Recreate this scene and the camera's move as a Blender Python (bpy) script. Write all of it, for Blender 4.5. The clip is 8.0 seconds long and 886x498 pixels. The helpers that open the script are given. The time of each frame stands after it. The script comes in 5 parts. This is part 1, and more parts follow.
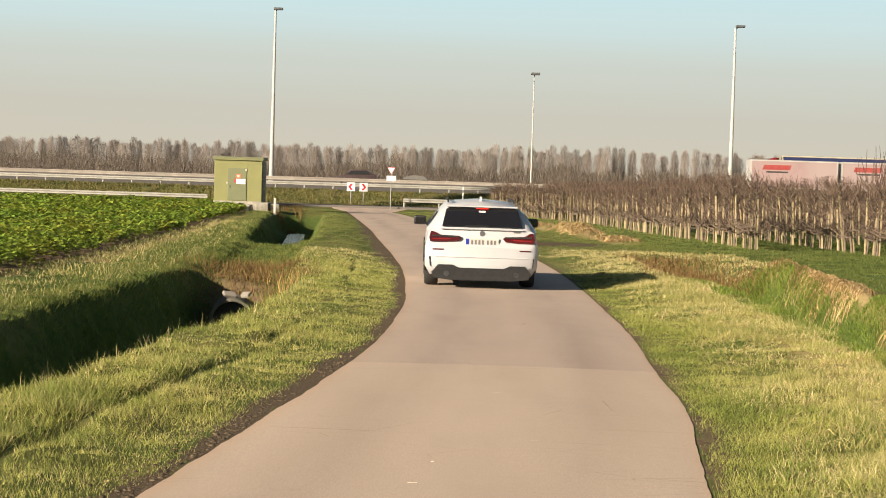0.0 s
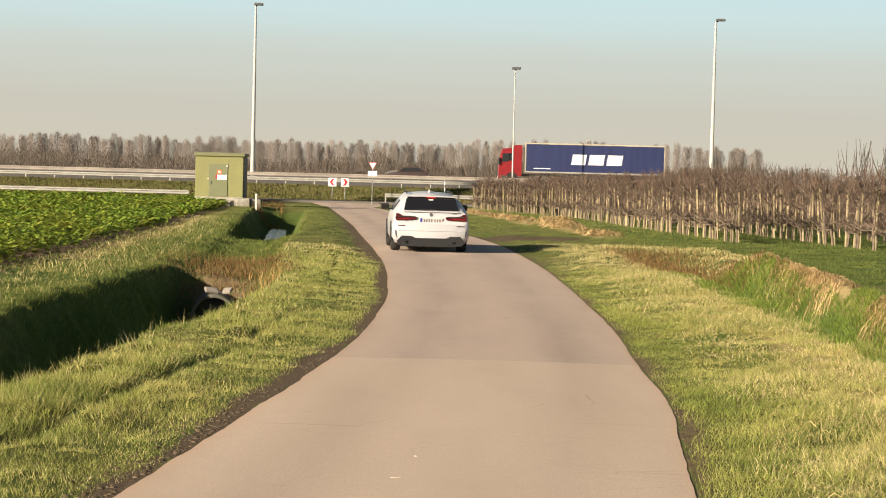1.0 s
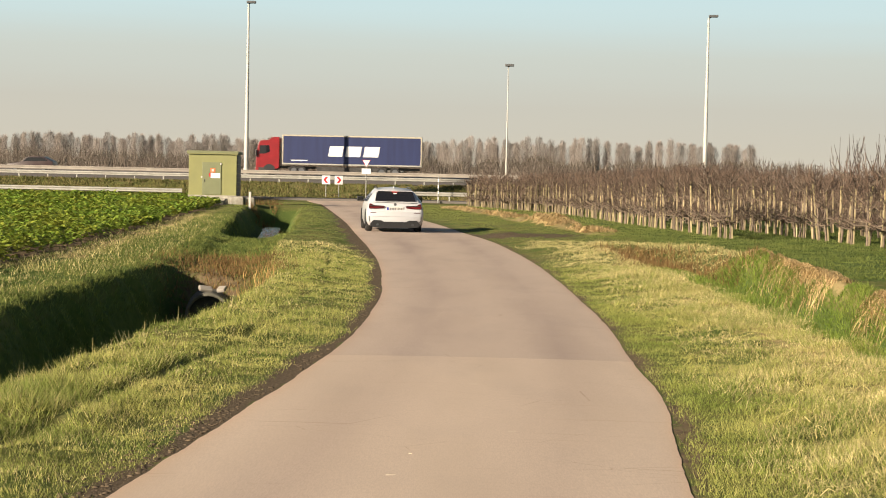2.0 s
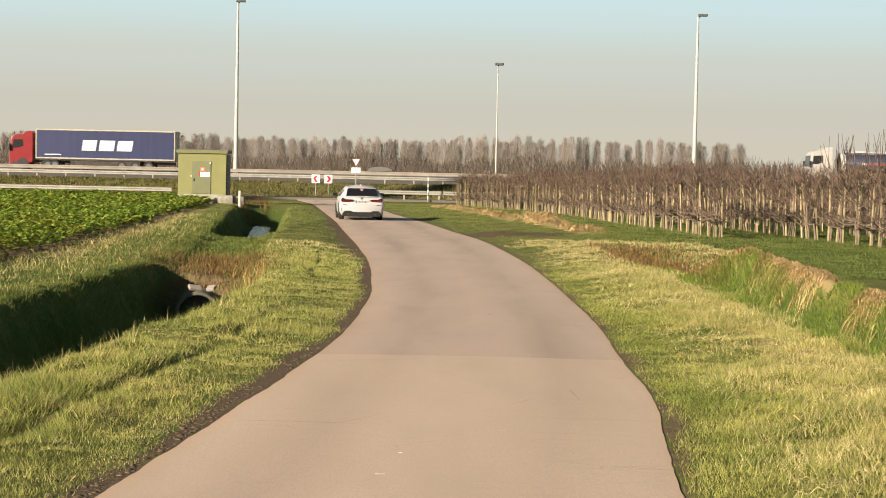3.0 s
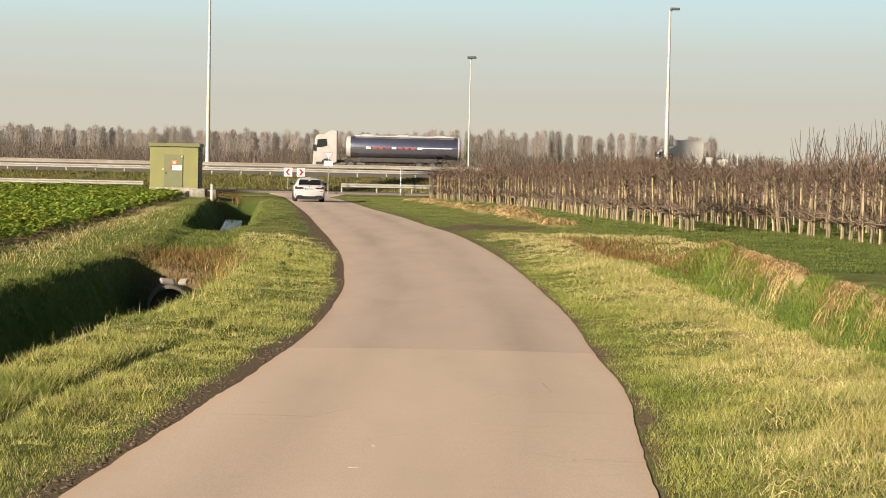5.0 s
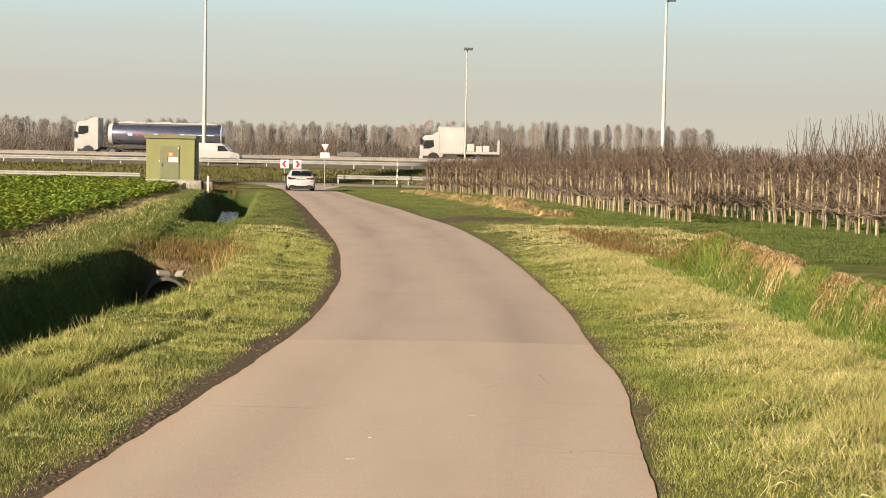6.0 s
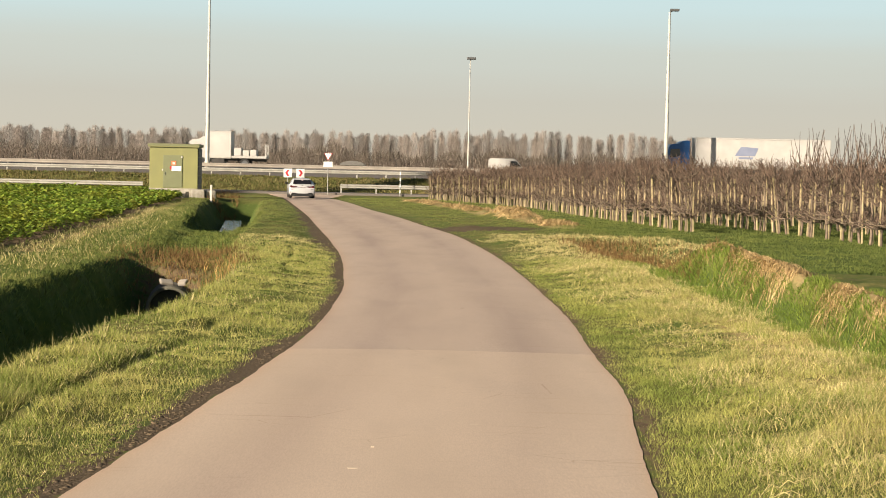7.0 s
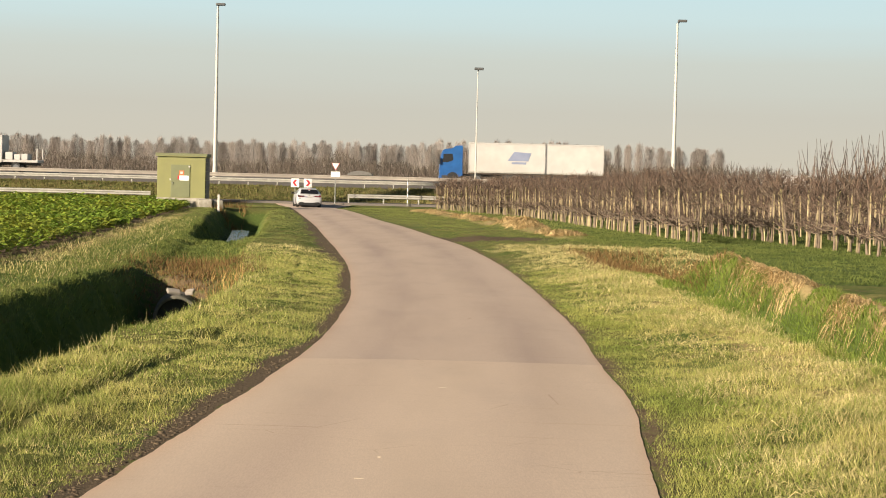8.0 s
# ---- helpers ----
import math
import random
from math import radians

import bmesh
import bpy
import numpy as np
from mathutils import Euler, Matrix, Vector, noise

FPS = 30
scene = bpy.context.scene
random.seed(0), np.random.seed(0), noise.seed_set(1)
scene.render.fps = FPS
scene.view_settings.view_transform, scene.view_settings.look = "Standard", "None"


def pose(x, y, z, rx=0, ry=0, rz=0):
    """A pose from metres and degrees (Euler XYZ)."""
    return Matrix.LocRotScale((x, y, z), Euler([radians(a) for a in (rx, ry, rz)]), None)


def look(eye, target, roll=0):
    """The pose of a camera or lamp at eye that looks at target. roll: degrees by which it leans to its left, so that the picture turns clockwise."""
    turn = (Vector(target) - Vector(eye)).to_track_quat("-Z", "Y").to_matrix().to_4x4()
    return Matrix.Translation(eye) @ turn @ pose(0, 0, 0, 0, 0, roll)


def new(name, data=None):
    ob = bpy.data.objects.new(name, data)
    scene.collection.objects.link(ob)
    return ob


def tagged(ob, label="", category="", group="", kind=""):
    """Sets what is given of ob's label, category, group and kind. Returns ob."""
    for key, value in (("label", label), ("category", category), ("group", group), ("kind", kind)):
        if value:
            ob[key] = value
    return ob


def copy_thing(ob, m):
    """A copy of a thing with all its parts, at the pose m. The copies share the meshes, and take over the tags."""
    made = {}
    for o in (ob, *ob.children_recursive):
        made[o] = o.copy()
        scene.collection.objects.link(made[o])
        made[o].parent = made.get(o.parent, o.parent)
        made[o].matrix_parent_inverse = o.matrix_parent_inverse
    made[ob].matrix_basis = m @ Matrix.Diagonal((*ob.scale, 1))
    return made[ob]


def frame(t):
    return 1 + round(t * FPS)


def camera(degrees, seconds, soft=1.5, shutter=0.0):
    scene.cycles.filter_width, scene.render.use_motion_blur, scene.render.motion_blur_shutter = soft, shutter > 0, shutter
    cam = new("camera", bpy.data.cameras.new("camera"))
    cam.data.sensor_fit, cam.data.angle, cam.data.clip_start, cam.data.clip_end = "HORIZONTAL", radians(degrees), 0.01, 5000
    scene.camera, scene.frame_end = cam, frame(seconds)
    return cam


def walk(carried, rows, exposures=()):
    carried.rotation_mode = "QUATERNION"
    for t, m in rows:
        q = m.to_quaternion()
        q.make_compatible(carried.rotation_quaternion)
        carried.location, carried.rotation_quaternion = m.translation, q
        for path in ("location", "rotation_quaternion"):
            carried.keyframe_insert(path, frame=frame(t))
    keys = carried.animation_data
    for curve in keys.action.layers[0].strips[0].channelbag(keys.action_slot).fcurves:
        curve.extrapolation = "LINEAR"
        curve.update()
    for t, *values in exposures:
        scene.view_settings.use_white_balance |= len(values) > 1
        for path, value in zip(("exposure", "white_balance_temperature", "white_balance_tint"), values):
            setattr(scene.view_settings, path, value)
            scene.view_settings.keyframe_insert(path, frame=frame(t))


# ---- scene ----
# A country lane towards a motorway, low winter sun from behind on the left.
EYE = (0.0, 0.0, 1.48)
cam = camera(31.25, 8.0, soft=1.0, shutter=0.12)
TURNS = [  # seconds, yaw, pitch, roll
    (0.0, 1.525, -2.026, 1.781), (0.5, 1.082, -2.126, 1.642), (1.0, 0.865, -2.196, 1.487), (1.5, 0.767, -2.249, 1.334),
    (3.0, 0.276, -2.319, 1.221), (3.5, 0.0, -2.240, 1.290), (4.0, -0.283, -2.234, 1.306), (4.5, -0.547, -2.330, 1.286),
    (6.0, -0.846, -2.838, 1.171), (6.5, -0.835, -2.739, 1.216), (7.0, -0.737, -2.504, 1.282), (7.5, -0.615, -2.254, 1.350),
    (8.0, -0.468, -2.142, 1.419)]
walk(cam, [(t, pose(*EYE, 90 + p, 0, y) @ pose(0, 0, 0, 0, 0, r)) for t, y, p, r in TURNS])

# ---- light ----
SUN_AZ, SUN_EL = radians(47.0), radians(18.7)   # the light travels towards +x, +y
LIGHT = Vector((math.sin(SUN_AZ) * math.cos(SUN_EL), math.cos(SUN_AZ) * math.cos(SUN_EL), -math.sin(SUN_EL)))
world = bpy.data.worlds.new("sky")
scene.world = world
world.use_nodes = True
wt = world.node_tree
sky = wt.nodes.new("ShaderNodeTexSky")
sky.sky_type, sky.sun_disc = "NISHITA", False
sky.sun_elevation, sky.sun_rotation = SUN_EL, math.pi + SUN_AZ
sky.dust_density, sky.air_density = 1.0, 1.0
wt.links.new(sky.outputs["Color"], wt.nodes["Background"].inputs["Color"])
wt.nodes["Background"].inputs["Strength"].default_value = 0.036
sun = new("sun", bpy.data.lights.new("sun", "SUN"))
sun.data.energy, sun.data.angle, sun.data.color = 6.6, radians(0.53), (1.0, 0.85, 0.66)
sun.matrix_world = look(-LIGHT * 100, (0, 0, 0))
scene.view_settings.exposure = 0.6


# ---- materials ----
def mat(name, c1, c2=None, scale=8.0, rough=0.7, metal=0.0, bump=0.0, bump_scale=None, c3=None, scale3=0.6, amount3=0.5,
        island=0.0, per_object=0.0, spec=0.5, emit=0.0, stretch=(1, 1, 1), thin=0.0):
    """Two colours mixed by noise, a third by coarse patches, with bump and variation by piece."""
    m = bpy.data.materials.new(name)
    m.use_nodes = True
    nt = m.node_tree
    n, l = nt.nodes, nt.links
    b = n["Principled BSDF"]
    b.inputs["Roughness"].default_value, b.inputs["Metallic"].default_value = rough, metal
    b.inputs["Specular IOR Level"].default_value = spec
    tc = n.new("ShaderNodeTexCoord")
    mp = n.new("ShaderNodeMapping")
    mp.inputs["Scale"].default_value = stretch
    l.new(tc.outputs["Object"], mp.inputs["Vector"])
    out = None
    if c2 is None:
        c2 = tuple(c * 0.86 for c in c1)
    nz = n.new("ShaderNodeTexNoise")
    nz.inputs["Scale"].default_value, nz.inputs["Detail"].default_value = scale, 6
    l.new(mp.outputs["Vector"], nz.inputs["Vector"])
    rp = n.new("ShaderNodeMapRange")
    rp.inputs["From Min"].default_value, rp.inputs["From Max"].default_value = 0.35, 0.65
    l.new(nz.outputs["Fac"], rp.inputs["Value"])
    mx = n.new("ShaderNodeMix")
    mx.data_type = "RGBA"
    mx.inputs["A"].default_value, mx.inputs["B"].default_value = (*c1, 1), (*c2, 1)
    l.new(rp.outputs["Result"], mx.inputs["Factor"])
    out = mx.outputs["Result"]
    if c3 is not None:
        n3 = n.new("ShaderNodeTexNoise")
        n3.inputs["Scale"].default_value, n3.inputs["Detail"].default_value = scale3, 4
        l.new(mp.outputs["Vector"], n3.inputs["Vector"])
        r3 = n.new("ShaderNodeMapRange")
        r3.inputs["From Min"].default_value, r3.inputs["From Max"].default_value = 0.42, 0.62
        r3.inputs["To Max"].default_value = amount3
        l.new(n3.outputs["Fac"], r3.inputs["Value"])
        m3 = n.new("ShaderNodeMix")
        m3.data_type = "RGBA"
        m3.inputs["B"].default_value = (*c3, 1)
        l.new(out, m3.inputs["A"])
        l.new(r3.outputs["Result"], m3.inputs["Factor"])
        out = m3.outputs["Result"]
    for amount, node, socket in ((island, "ShaderNodeNewGeometry", "Random Per Island"), (per_object, "ShaderNodeObjectInfo", "Random")):
        if amount:
            g = n.new(node)
            r = n.new("ShaderNodeMapRange")
            r.inputs["To Min"].default_value, r.inputs["To Max"].default_value = 1 - amount, 1 + amount
            l.new(g.outputs[socket], r.inputs["Value"])
            h = n.new("ShaderNodeHueSaturation")
            l.new(out, h.inputs["Color"])
            l.new(r.outputs["Result"], h.inputs["Value"])
            out = h.outputs["Color"]
    l.new(out, b.inputs["Base Color"])
    if bump:
        bn = n.new("ShaderNodeTexNoise")
        bn.inputs["Scale"].default_value, bn.inputs["Detail"].default_value = bump_scale or scale * 3, 5
        l.new(mp.outputs["Vector"], bn.inputs["Vector"])
        bp = n.new("ShaderNodeBump")
        bp.inputs["Strength"].default_value, bp.inputs["Distance"].default_value = bump, 0.02
        l.new(bn.outputs["Fac"], bp.inputs["Height"])
        l.new(bp.outputs["Normal"], b.inputs["Normal"])
    if thin:                                                      # thin leaves let part of the light through
        tr, ms = n.new("ShaderNodeBsdfTranslucent"), n.new("ShaderNodeMixShader")
        l.new(out, tr.inputs["Color"])
        ms.inputs[0].default_value = thin
        l.new(b.outputs[0], ms.inputs[1])
        l.new(tr.outputs[0], ms.inputs[2])
        l.new(ms.outputs[0], n["Material Output"].inputs["Surface"])
    if emit:
        l.new(out, b.inputs["Emission Color"])
        b.inputs["Emission Strength"].default_value = emit
    return m


def glass(name, colour, rough=0.05):
    m = mat(name, colour, colour, rough=rough, spec=0.8)
    return m


M = {}
M["paint_white"] = mat("white_car_paint", (0.50, 0.50, 0.515), (0.47, 0.47, 0.485), 3, 0.22, spec=0.6)
M["plastic_black"] = mat("black_plastic", (0.012, 0.012, 0.013), (0.02, 0.02, 0.02), 20, 0.5)
M["glass_dark"] = glass("tinted_glass", (0.012, 0.012, 0.014))
M["rubber"] = mat("rubber", (0.02, 0.02, 0.02), (0.035, 0.033, 0.03), 15, 0.85)
M["rim"] = mat("grey_alloy", (0.25, 0.25, 0.26), (0.2, 0.2, 0.2), 10, 0.35, 0.8)
M["red_lens"] = mat("red_lens", (0.075, 0.004, 0.009), (0.05, 0.003, 0.006), 6, 0.12, spec=0.7)
M["brake_glow"] = mat("brake_glow", (0.9, 0.03, 0.02), (0.8, 0.02, 0.02), 6, 0.2, emit=0.25)
M["plate"] = mat("plate_white", (0.56, 0.53, 0.49), (0.50, 0.47, 0.44), 9, 0.4)
M["plate_bar"] = mat("plate_bar", (0.12, 0.115, 0.12), (0.17, 0.16, 0.16), 30, 0.5)
M["plate_blue"] = mat("plate_blue", (0.02, 0.04, 0.35), None, 9, 0.4)
M["chrome"] = mat("chrome", (0.7, 0.7, 0.7), (0.6, 0.6, 0.6), 9, 0.15, 1.0)
M["steel"] = mat("galvanised_steel", (0.44, 0.42, 0.38), (0.36, 0.35, 0.31), 3, 0.5, 0.25, c3=(0.30, 0.28, 0.24), scale3=1.2, amount3=0.5)
M["post_steel"] = mat("post_steel", (0.46, 0.44, 0.40), (0.38, 0.37, 0.33), 5, 0.5, 0.2)
M["pole_paint"] = mat("pale_grey_pole_paint", (0.52, 0.50, 0.45), (0.44, 0.43, 0.38), 2, 0.5)
M["lamp_head"] = mat("dark_lamp_housing", (0.07, 0.075, 0.08), (0.1, 0.1, 0.1), 6, 0.5)
M["concrete"] = mat("weathered_concrete", (0.42, 0.39, 0.33), (0.33, 0.30, 0.25), 6, 0.9, bump=0.4, c3=(0.20, 0.18, 0.14), scale3=1.5)
M["barrier"] = mat("pale_concrete_barrier", (0.36, 0.32, 0.27), (0.29, 0.26, 0.22), 1.2, 0.85, c3=(0.22, 0.19, 0.165), scale3=0.3)
M["cabinet_green"] = mat("olive_cabinet_paint", (0.235, 0.233, 0.085), (0.215, 0.213, 0.077), 1.4, 0.6, bump=0.1, c3=(0.19, 0.185, 0.077), scale3=0.8, amount3=0.45)
M["cabinet_door"] = mat("grey_green_door_paint", (0.175, 0.187, 0.095), (0.155, 0.165, 0.085), 2, 0.5)
M["cabinet_roof"] = mat("grey_green_roof", (0.16, 0.17, 0.08), (0.135, 0.14, 0.065), 2, 0.6)
M["sign_white"] = mat("sign_white", (0.82, 0.82, 0.80), (0.76, 0.76, 0.74), 3, 0.4)
M["sign_red"] = mat("sign_red", (0.55, 0.02, 0.03), (0.45, 0.02, 0.03), 3, 0.4)
M["sign_orange"] = mat("warning_orange", (0.65, 0.16, 0.05), None, 3, 0.5)
M["sign_grey"] = mat("sign_back_grey", (0.30, 0.30, 0.28), (0.22, 0.22, 0.2), 4, 0.5, 0.3)
M["water"] = mat("ditch_water", (0.03, 0.035, 0.03), (0.02, 0.025, 0.02), 1, 0.03, spec=0.9, bump=0.9, bump_scale=9)


# ---- mesh tools ----
def finish(name, bm, material, smooth=False):
    me = bpy.data.meshes.new(name)
    bm.normal_update()
    bm.to_mesh(me)
    bm.free()
    for m in (material if isinstance(material, (list, tuple)) else (material,)):
        me.materials.append(m)
    if smooth:
        for p in me.polygons:
            p.use_smooth = True
        me.set_sharp_from_angle(angle=radians(38))
    return me


def part(name, bm, material, parent=None, label="", smooth=False):
    """Links a bmesh as one mesh object under a thing or under a part."""
    ob = new(name, finish(name, bm, material, smooth))
    ob.parent = parent
    if label:
        tagged(ob, label)
    return ob


def thing(name, label, category, m=None, group="", kind=""):
    ob = tagged(new(name), label, category, group, kind)
    if m is not None:
        ob.matrix_world = m
    return ob


def box(cx, cy, cz, sx, sy, sz, bevel=0.0, bm=None, m=None):
    own = bmesh.new()
    bmesh.ops.create_cube(own, size=1, matrix=Matrix.Translation((cx, cy, cz)) @ Matrix.Diagonal((sx, sy, sz, 1)))
    if bevel:
        bmesh.ops.bevel(own, geom=own.edges[:], offset=bevel, segments=2, affect="EDGES", profile=0.6)
    return join(own, bm, m)


def join(own, bm=None, m=None):
    if m is not None:
        own.transform(m)
    if bm is None:
        return own
    me = bpy.data.meshes.new("tmp")
    own.to_mesh(me)
    own.free()
    bm.from_mesh(me)
    bpy.data.meshes.remove(me)
    return bm


def rod(a, b, r1, r2=None, seg=8, bm=None, caps=True):
    """A tapered round bar from a to b."""
    a, b = Vector(a), Vector(b)
    own = bmesh.new()
    d = (b - a).length
    bmesh.ops.create_cone(own, cap_ends=caps, segments=seg, radius1=r1, radius2=r1 if r2 is None else r2, depth=d)
    m = Matrix.Translation((a + b) / 2) @ (b - a).to_track_quat("Z", "Y").to_matrix().to_4x4()
    return join(own, bm, m)


def prism(pts, axis, lo, hi, bevel=0.0, bm=None, m=None):
    """A polygon of (u, v) pushed along an axis: 'x' uses (y, z), 'y' uses (x, z), 'z' uses (x, y)."""
    own = bmesh.new()
    at = {"x": lambda u, v, w: (w, u, v), "y": lambda u, v, w: (u, w, v), "z": lambda u, v, w: (u, v, w)}[axis]
    a = [own.verts.new(at(u, v, lo)) for u, v in pts]
    b = [own.verts.new(at(u, v, hi)) for u, v in pts]
    own.faces.new(a), own.faces.new(b)
    for i in range(len(pts)):
        j = (i + 1) % len(pts)
        own.faces.new((a[i], a[j], b[j], b[i]))
    bmesh.ops.recalc_face_normals(own, faces=own.faces[:])
    if bevel:
        bmesh.ops.bevel(own, geom=own.edges[:], offset=bevel, segments=2, affect="EDGES", profile=0.6)
    return join(own, bm, m)


def loft(rings, close=True, bm=None):
    """Skins between rings of the same number of points; the end rings are capped."""
    own = bmesh.new() if bm is None else bm
    rows = [[own.verts.new(p) for p in r] for r in rings]
    for r, s in zip(rows, rows[1:]):
        k = len(r)
        for i in range(k if close else k - 1):
            j = (i + 1) % k
            own.faces.new((r[i], r[j], s[j], s[i]))
    if close:
        own.faces.new(rows[0][::-1]), own.faces.new(rows[-1])
    bmesh.ops.recalc_face_normals(own, faces=own.faces[:])
    return own


def mesh_np(name, verts, faces, material, smooth=False):
    """A mesh from arrays whose faces all have the same number of corners."""
    me = bpy.data.meshes.new(name)
    verts, faces = np.asarray(verts, np.float32), np.asarray(faces, np.int32)
    k = faces.shape[1]
    me.vertices.add(len(verts))
    me.vertices.foreach_set("co", verts.ravel())
    me.loops.add(faces.size)
    me.loops.foreach_set("vertex_index", faces.ravel())
    me.polygons.add(len(faces))
    me.polygons.foreach_set("loop_start", np.arange(0, faces.size, k, dtype=np.int32))
    me.polygons.foreach_set("loop_total", np.full(len(faces), k, np.int32))
    if smooth:
        me.polygons.foreach_set("use_smooth", np.ones(len(faces), bool))
    me.update(calc_edges=True)
    me.materials.append(material)
    return me


def step(a, b, v):
    u = np.clip((v - a) / (b - a), 0, 1)
    return u * u * (3 - 2 * u)


def wavy(x, y, f, seed=0):
    """A smooth uneven field in about -1..1: three octaves of lattice noise, features about 2 / f metres across."""
    x, y = np.asarray(x, float), np.asarray(y, float)
    total = 0.0
    for k in range(3):
        g = f * 0.55 * 2 ** k
        u, v = x * g + 17.3 * seed + 5.1 * k, y * g - 9.7 * seed + 3.3 * k
        i, j = np.floor(u), np.floor(v)
        a, b = u - i, v - j
        a, b = a * a * (3 - 2 * a), b * b * (3 - 2 * b)

        def at(p, q):
            h = np.sin(p * 127.1 + q * 311.7 + k * 74.7) * 43758.5453
            return h - np.floor(h)
        n = (at(i, j) * (1 - a) + at(i + 1, j) * a) * (1 - b) + (at(i, j + 1) * (1 - a) + at(i + 1, j + 1) * a) * b
        total = total + (2 * n - 1) * 0.55 ** k
    return total / 1.25


# ---- the lie of the land ----
ROAD_Y = (-8, 7.3, 9.2, 11.2, 13.4, 15.2, 17.8, 21, 25, 30, 36.5, 43, 50, 60, 74, 90, 104, 113, 120)
ROAD_L = (-1.75, -1.60, -1.46, -1.30, -1.14, -1.06, -1.02, -1.06, -1.24, -1.56, -2.12, -2.75, -3.42, -4.38, -5.85, -7.55, -9.1, -10.3, -12.5)
ROAD_R = (0.98, 1.12, 1.28, 1.46, 1.49, 1.55, 1.61, 1.60, 1.57, 1.47, 1.20, 0.80, 0.08, -0.87, -2.45, -4.05, -5.60, -6.6, -5.0)


def glide(y, ys, xs):
    """A smooth curve through the points (Hermite, with slopes from the neighbours)."""
    y, ys, xs = np.asarray(y, float), np.array(ys, float), np.array(xs, float)
    slope = np.gradient(xs, ys)
    i = np.clip(np.searchsorted(ys, y) - 1, 0, len(ys) - 2)
    h = ys[i + 1] - ys[i]
    u = np.clip((y - ys[i]) / h, 0, 1)
    return ((1 + 2 * u) * (1 - u) ** 2 * xs[i] + u * (1 - u) ** 2 * h * slope[i]
            + u * u * (3 - 2 * u) * xs[i + 1] - u * u * (1 - u) * h * slope[i + 1])


def road_left(y):
    return glide(y, ROAD_Y, ROAD_L) + 0.012 * wavy(y * 0, y, 1.6, 3) + 0.012 * wavy(y * 0, y, 9.1, 1)


def road_right(y):
    return glide(y, ROAD_Y, ROAD_R) + 0.010 * wavy(y * 0, y, 1.7, 5) + 0.007 * wavy(y * 0, y, 9.3, 2)


RIM_Y = (0, 12, 16, 19, 22, 26, 33, 47, 55, 91)
RIM_NEAR = (-3.3, -2.98, -2.72, -2.58, -2.63, -2.95, -3.9, -4.95, -5.6, -9.1)
RIM_FAR = (-5.0, -4.9, -4.9, -5.15, -5.2, -5.1, -5.8, -7.2, -8.2, -12.6)
FIELD_Y = (0, 26, 41, 64, 86, 115)
FIELD_X = (-6.0, -7.2, -8.6, -11.1, -13.4, -17.0)


HEAP_Y, HEAP_X = (50, 57, 63, 70, 79, 90, 100), (4.3, 3.6, 2.9, 2.25, 1.4, 0.3, -0.7)


def motorway_z(y):
    return 1.42 + 0.031 * (y - 133)


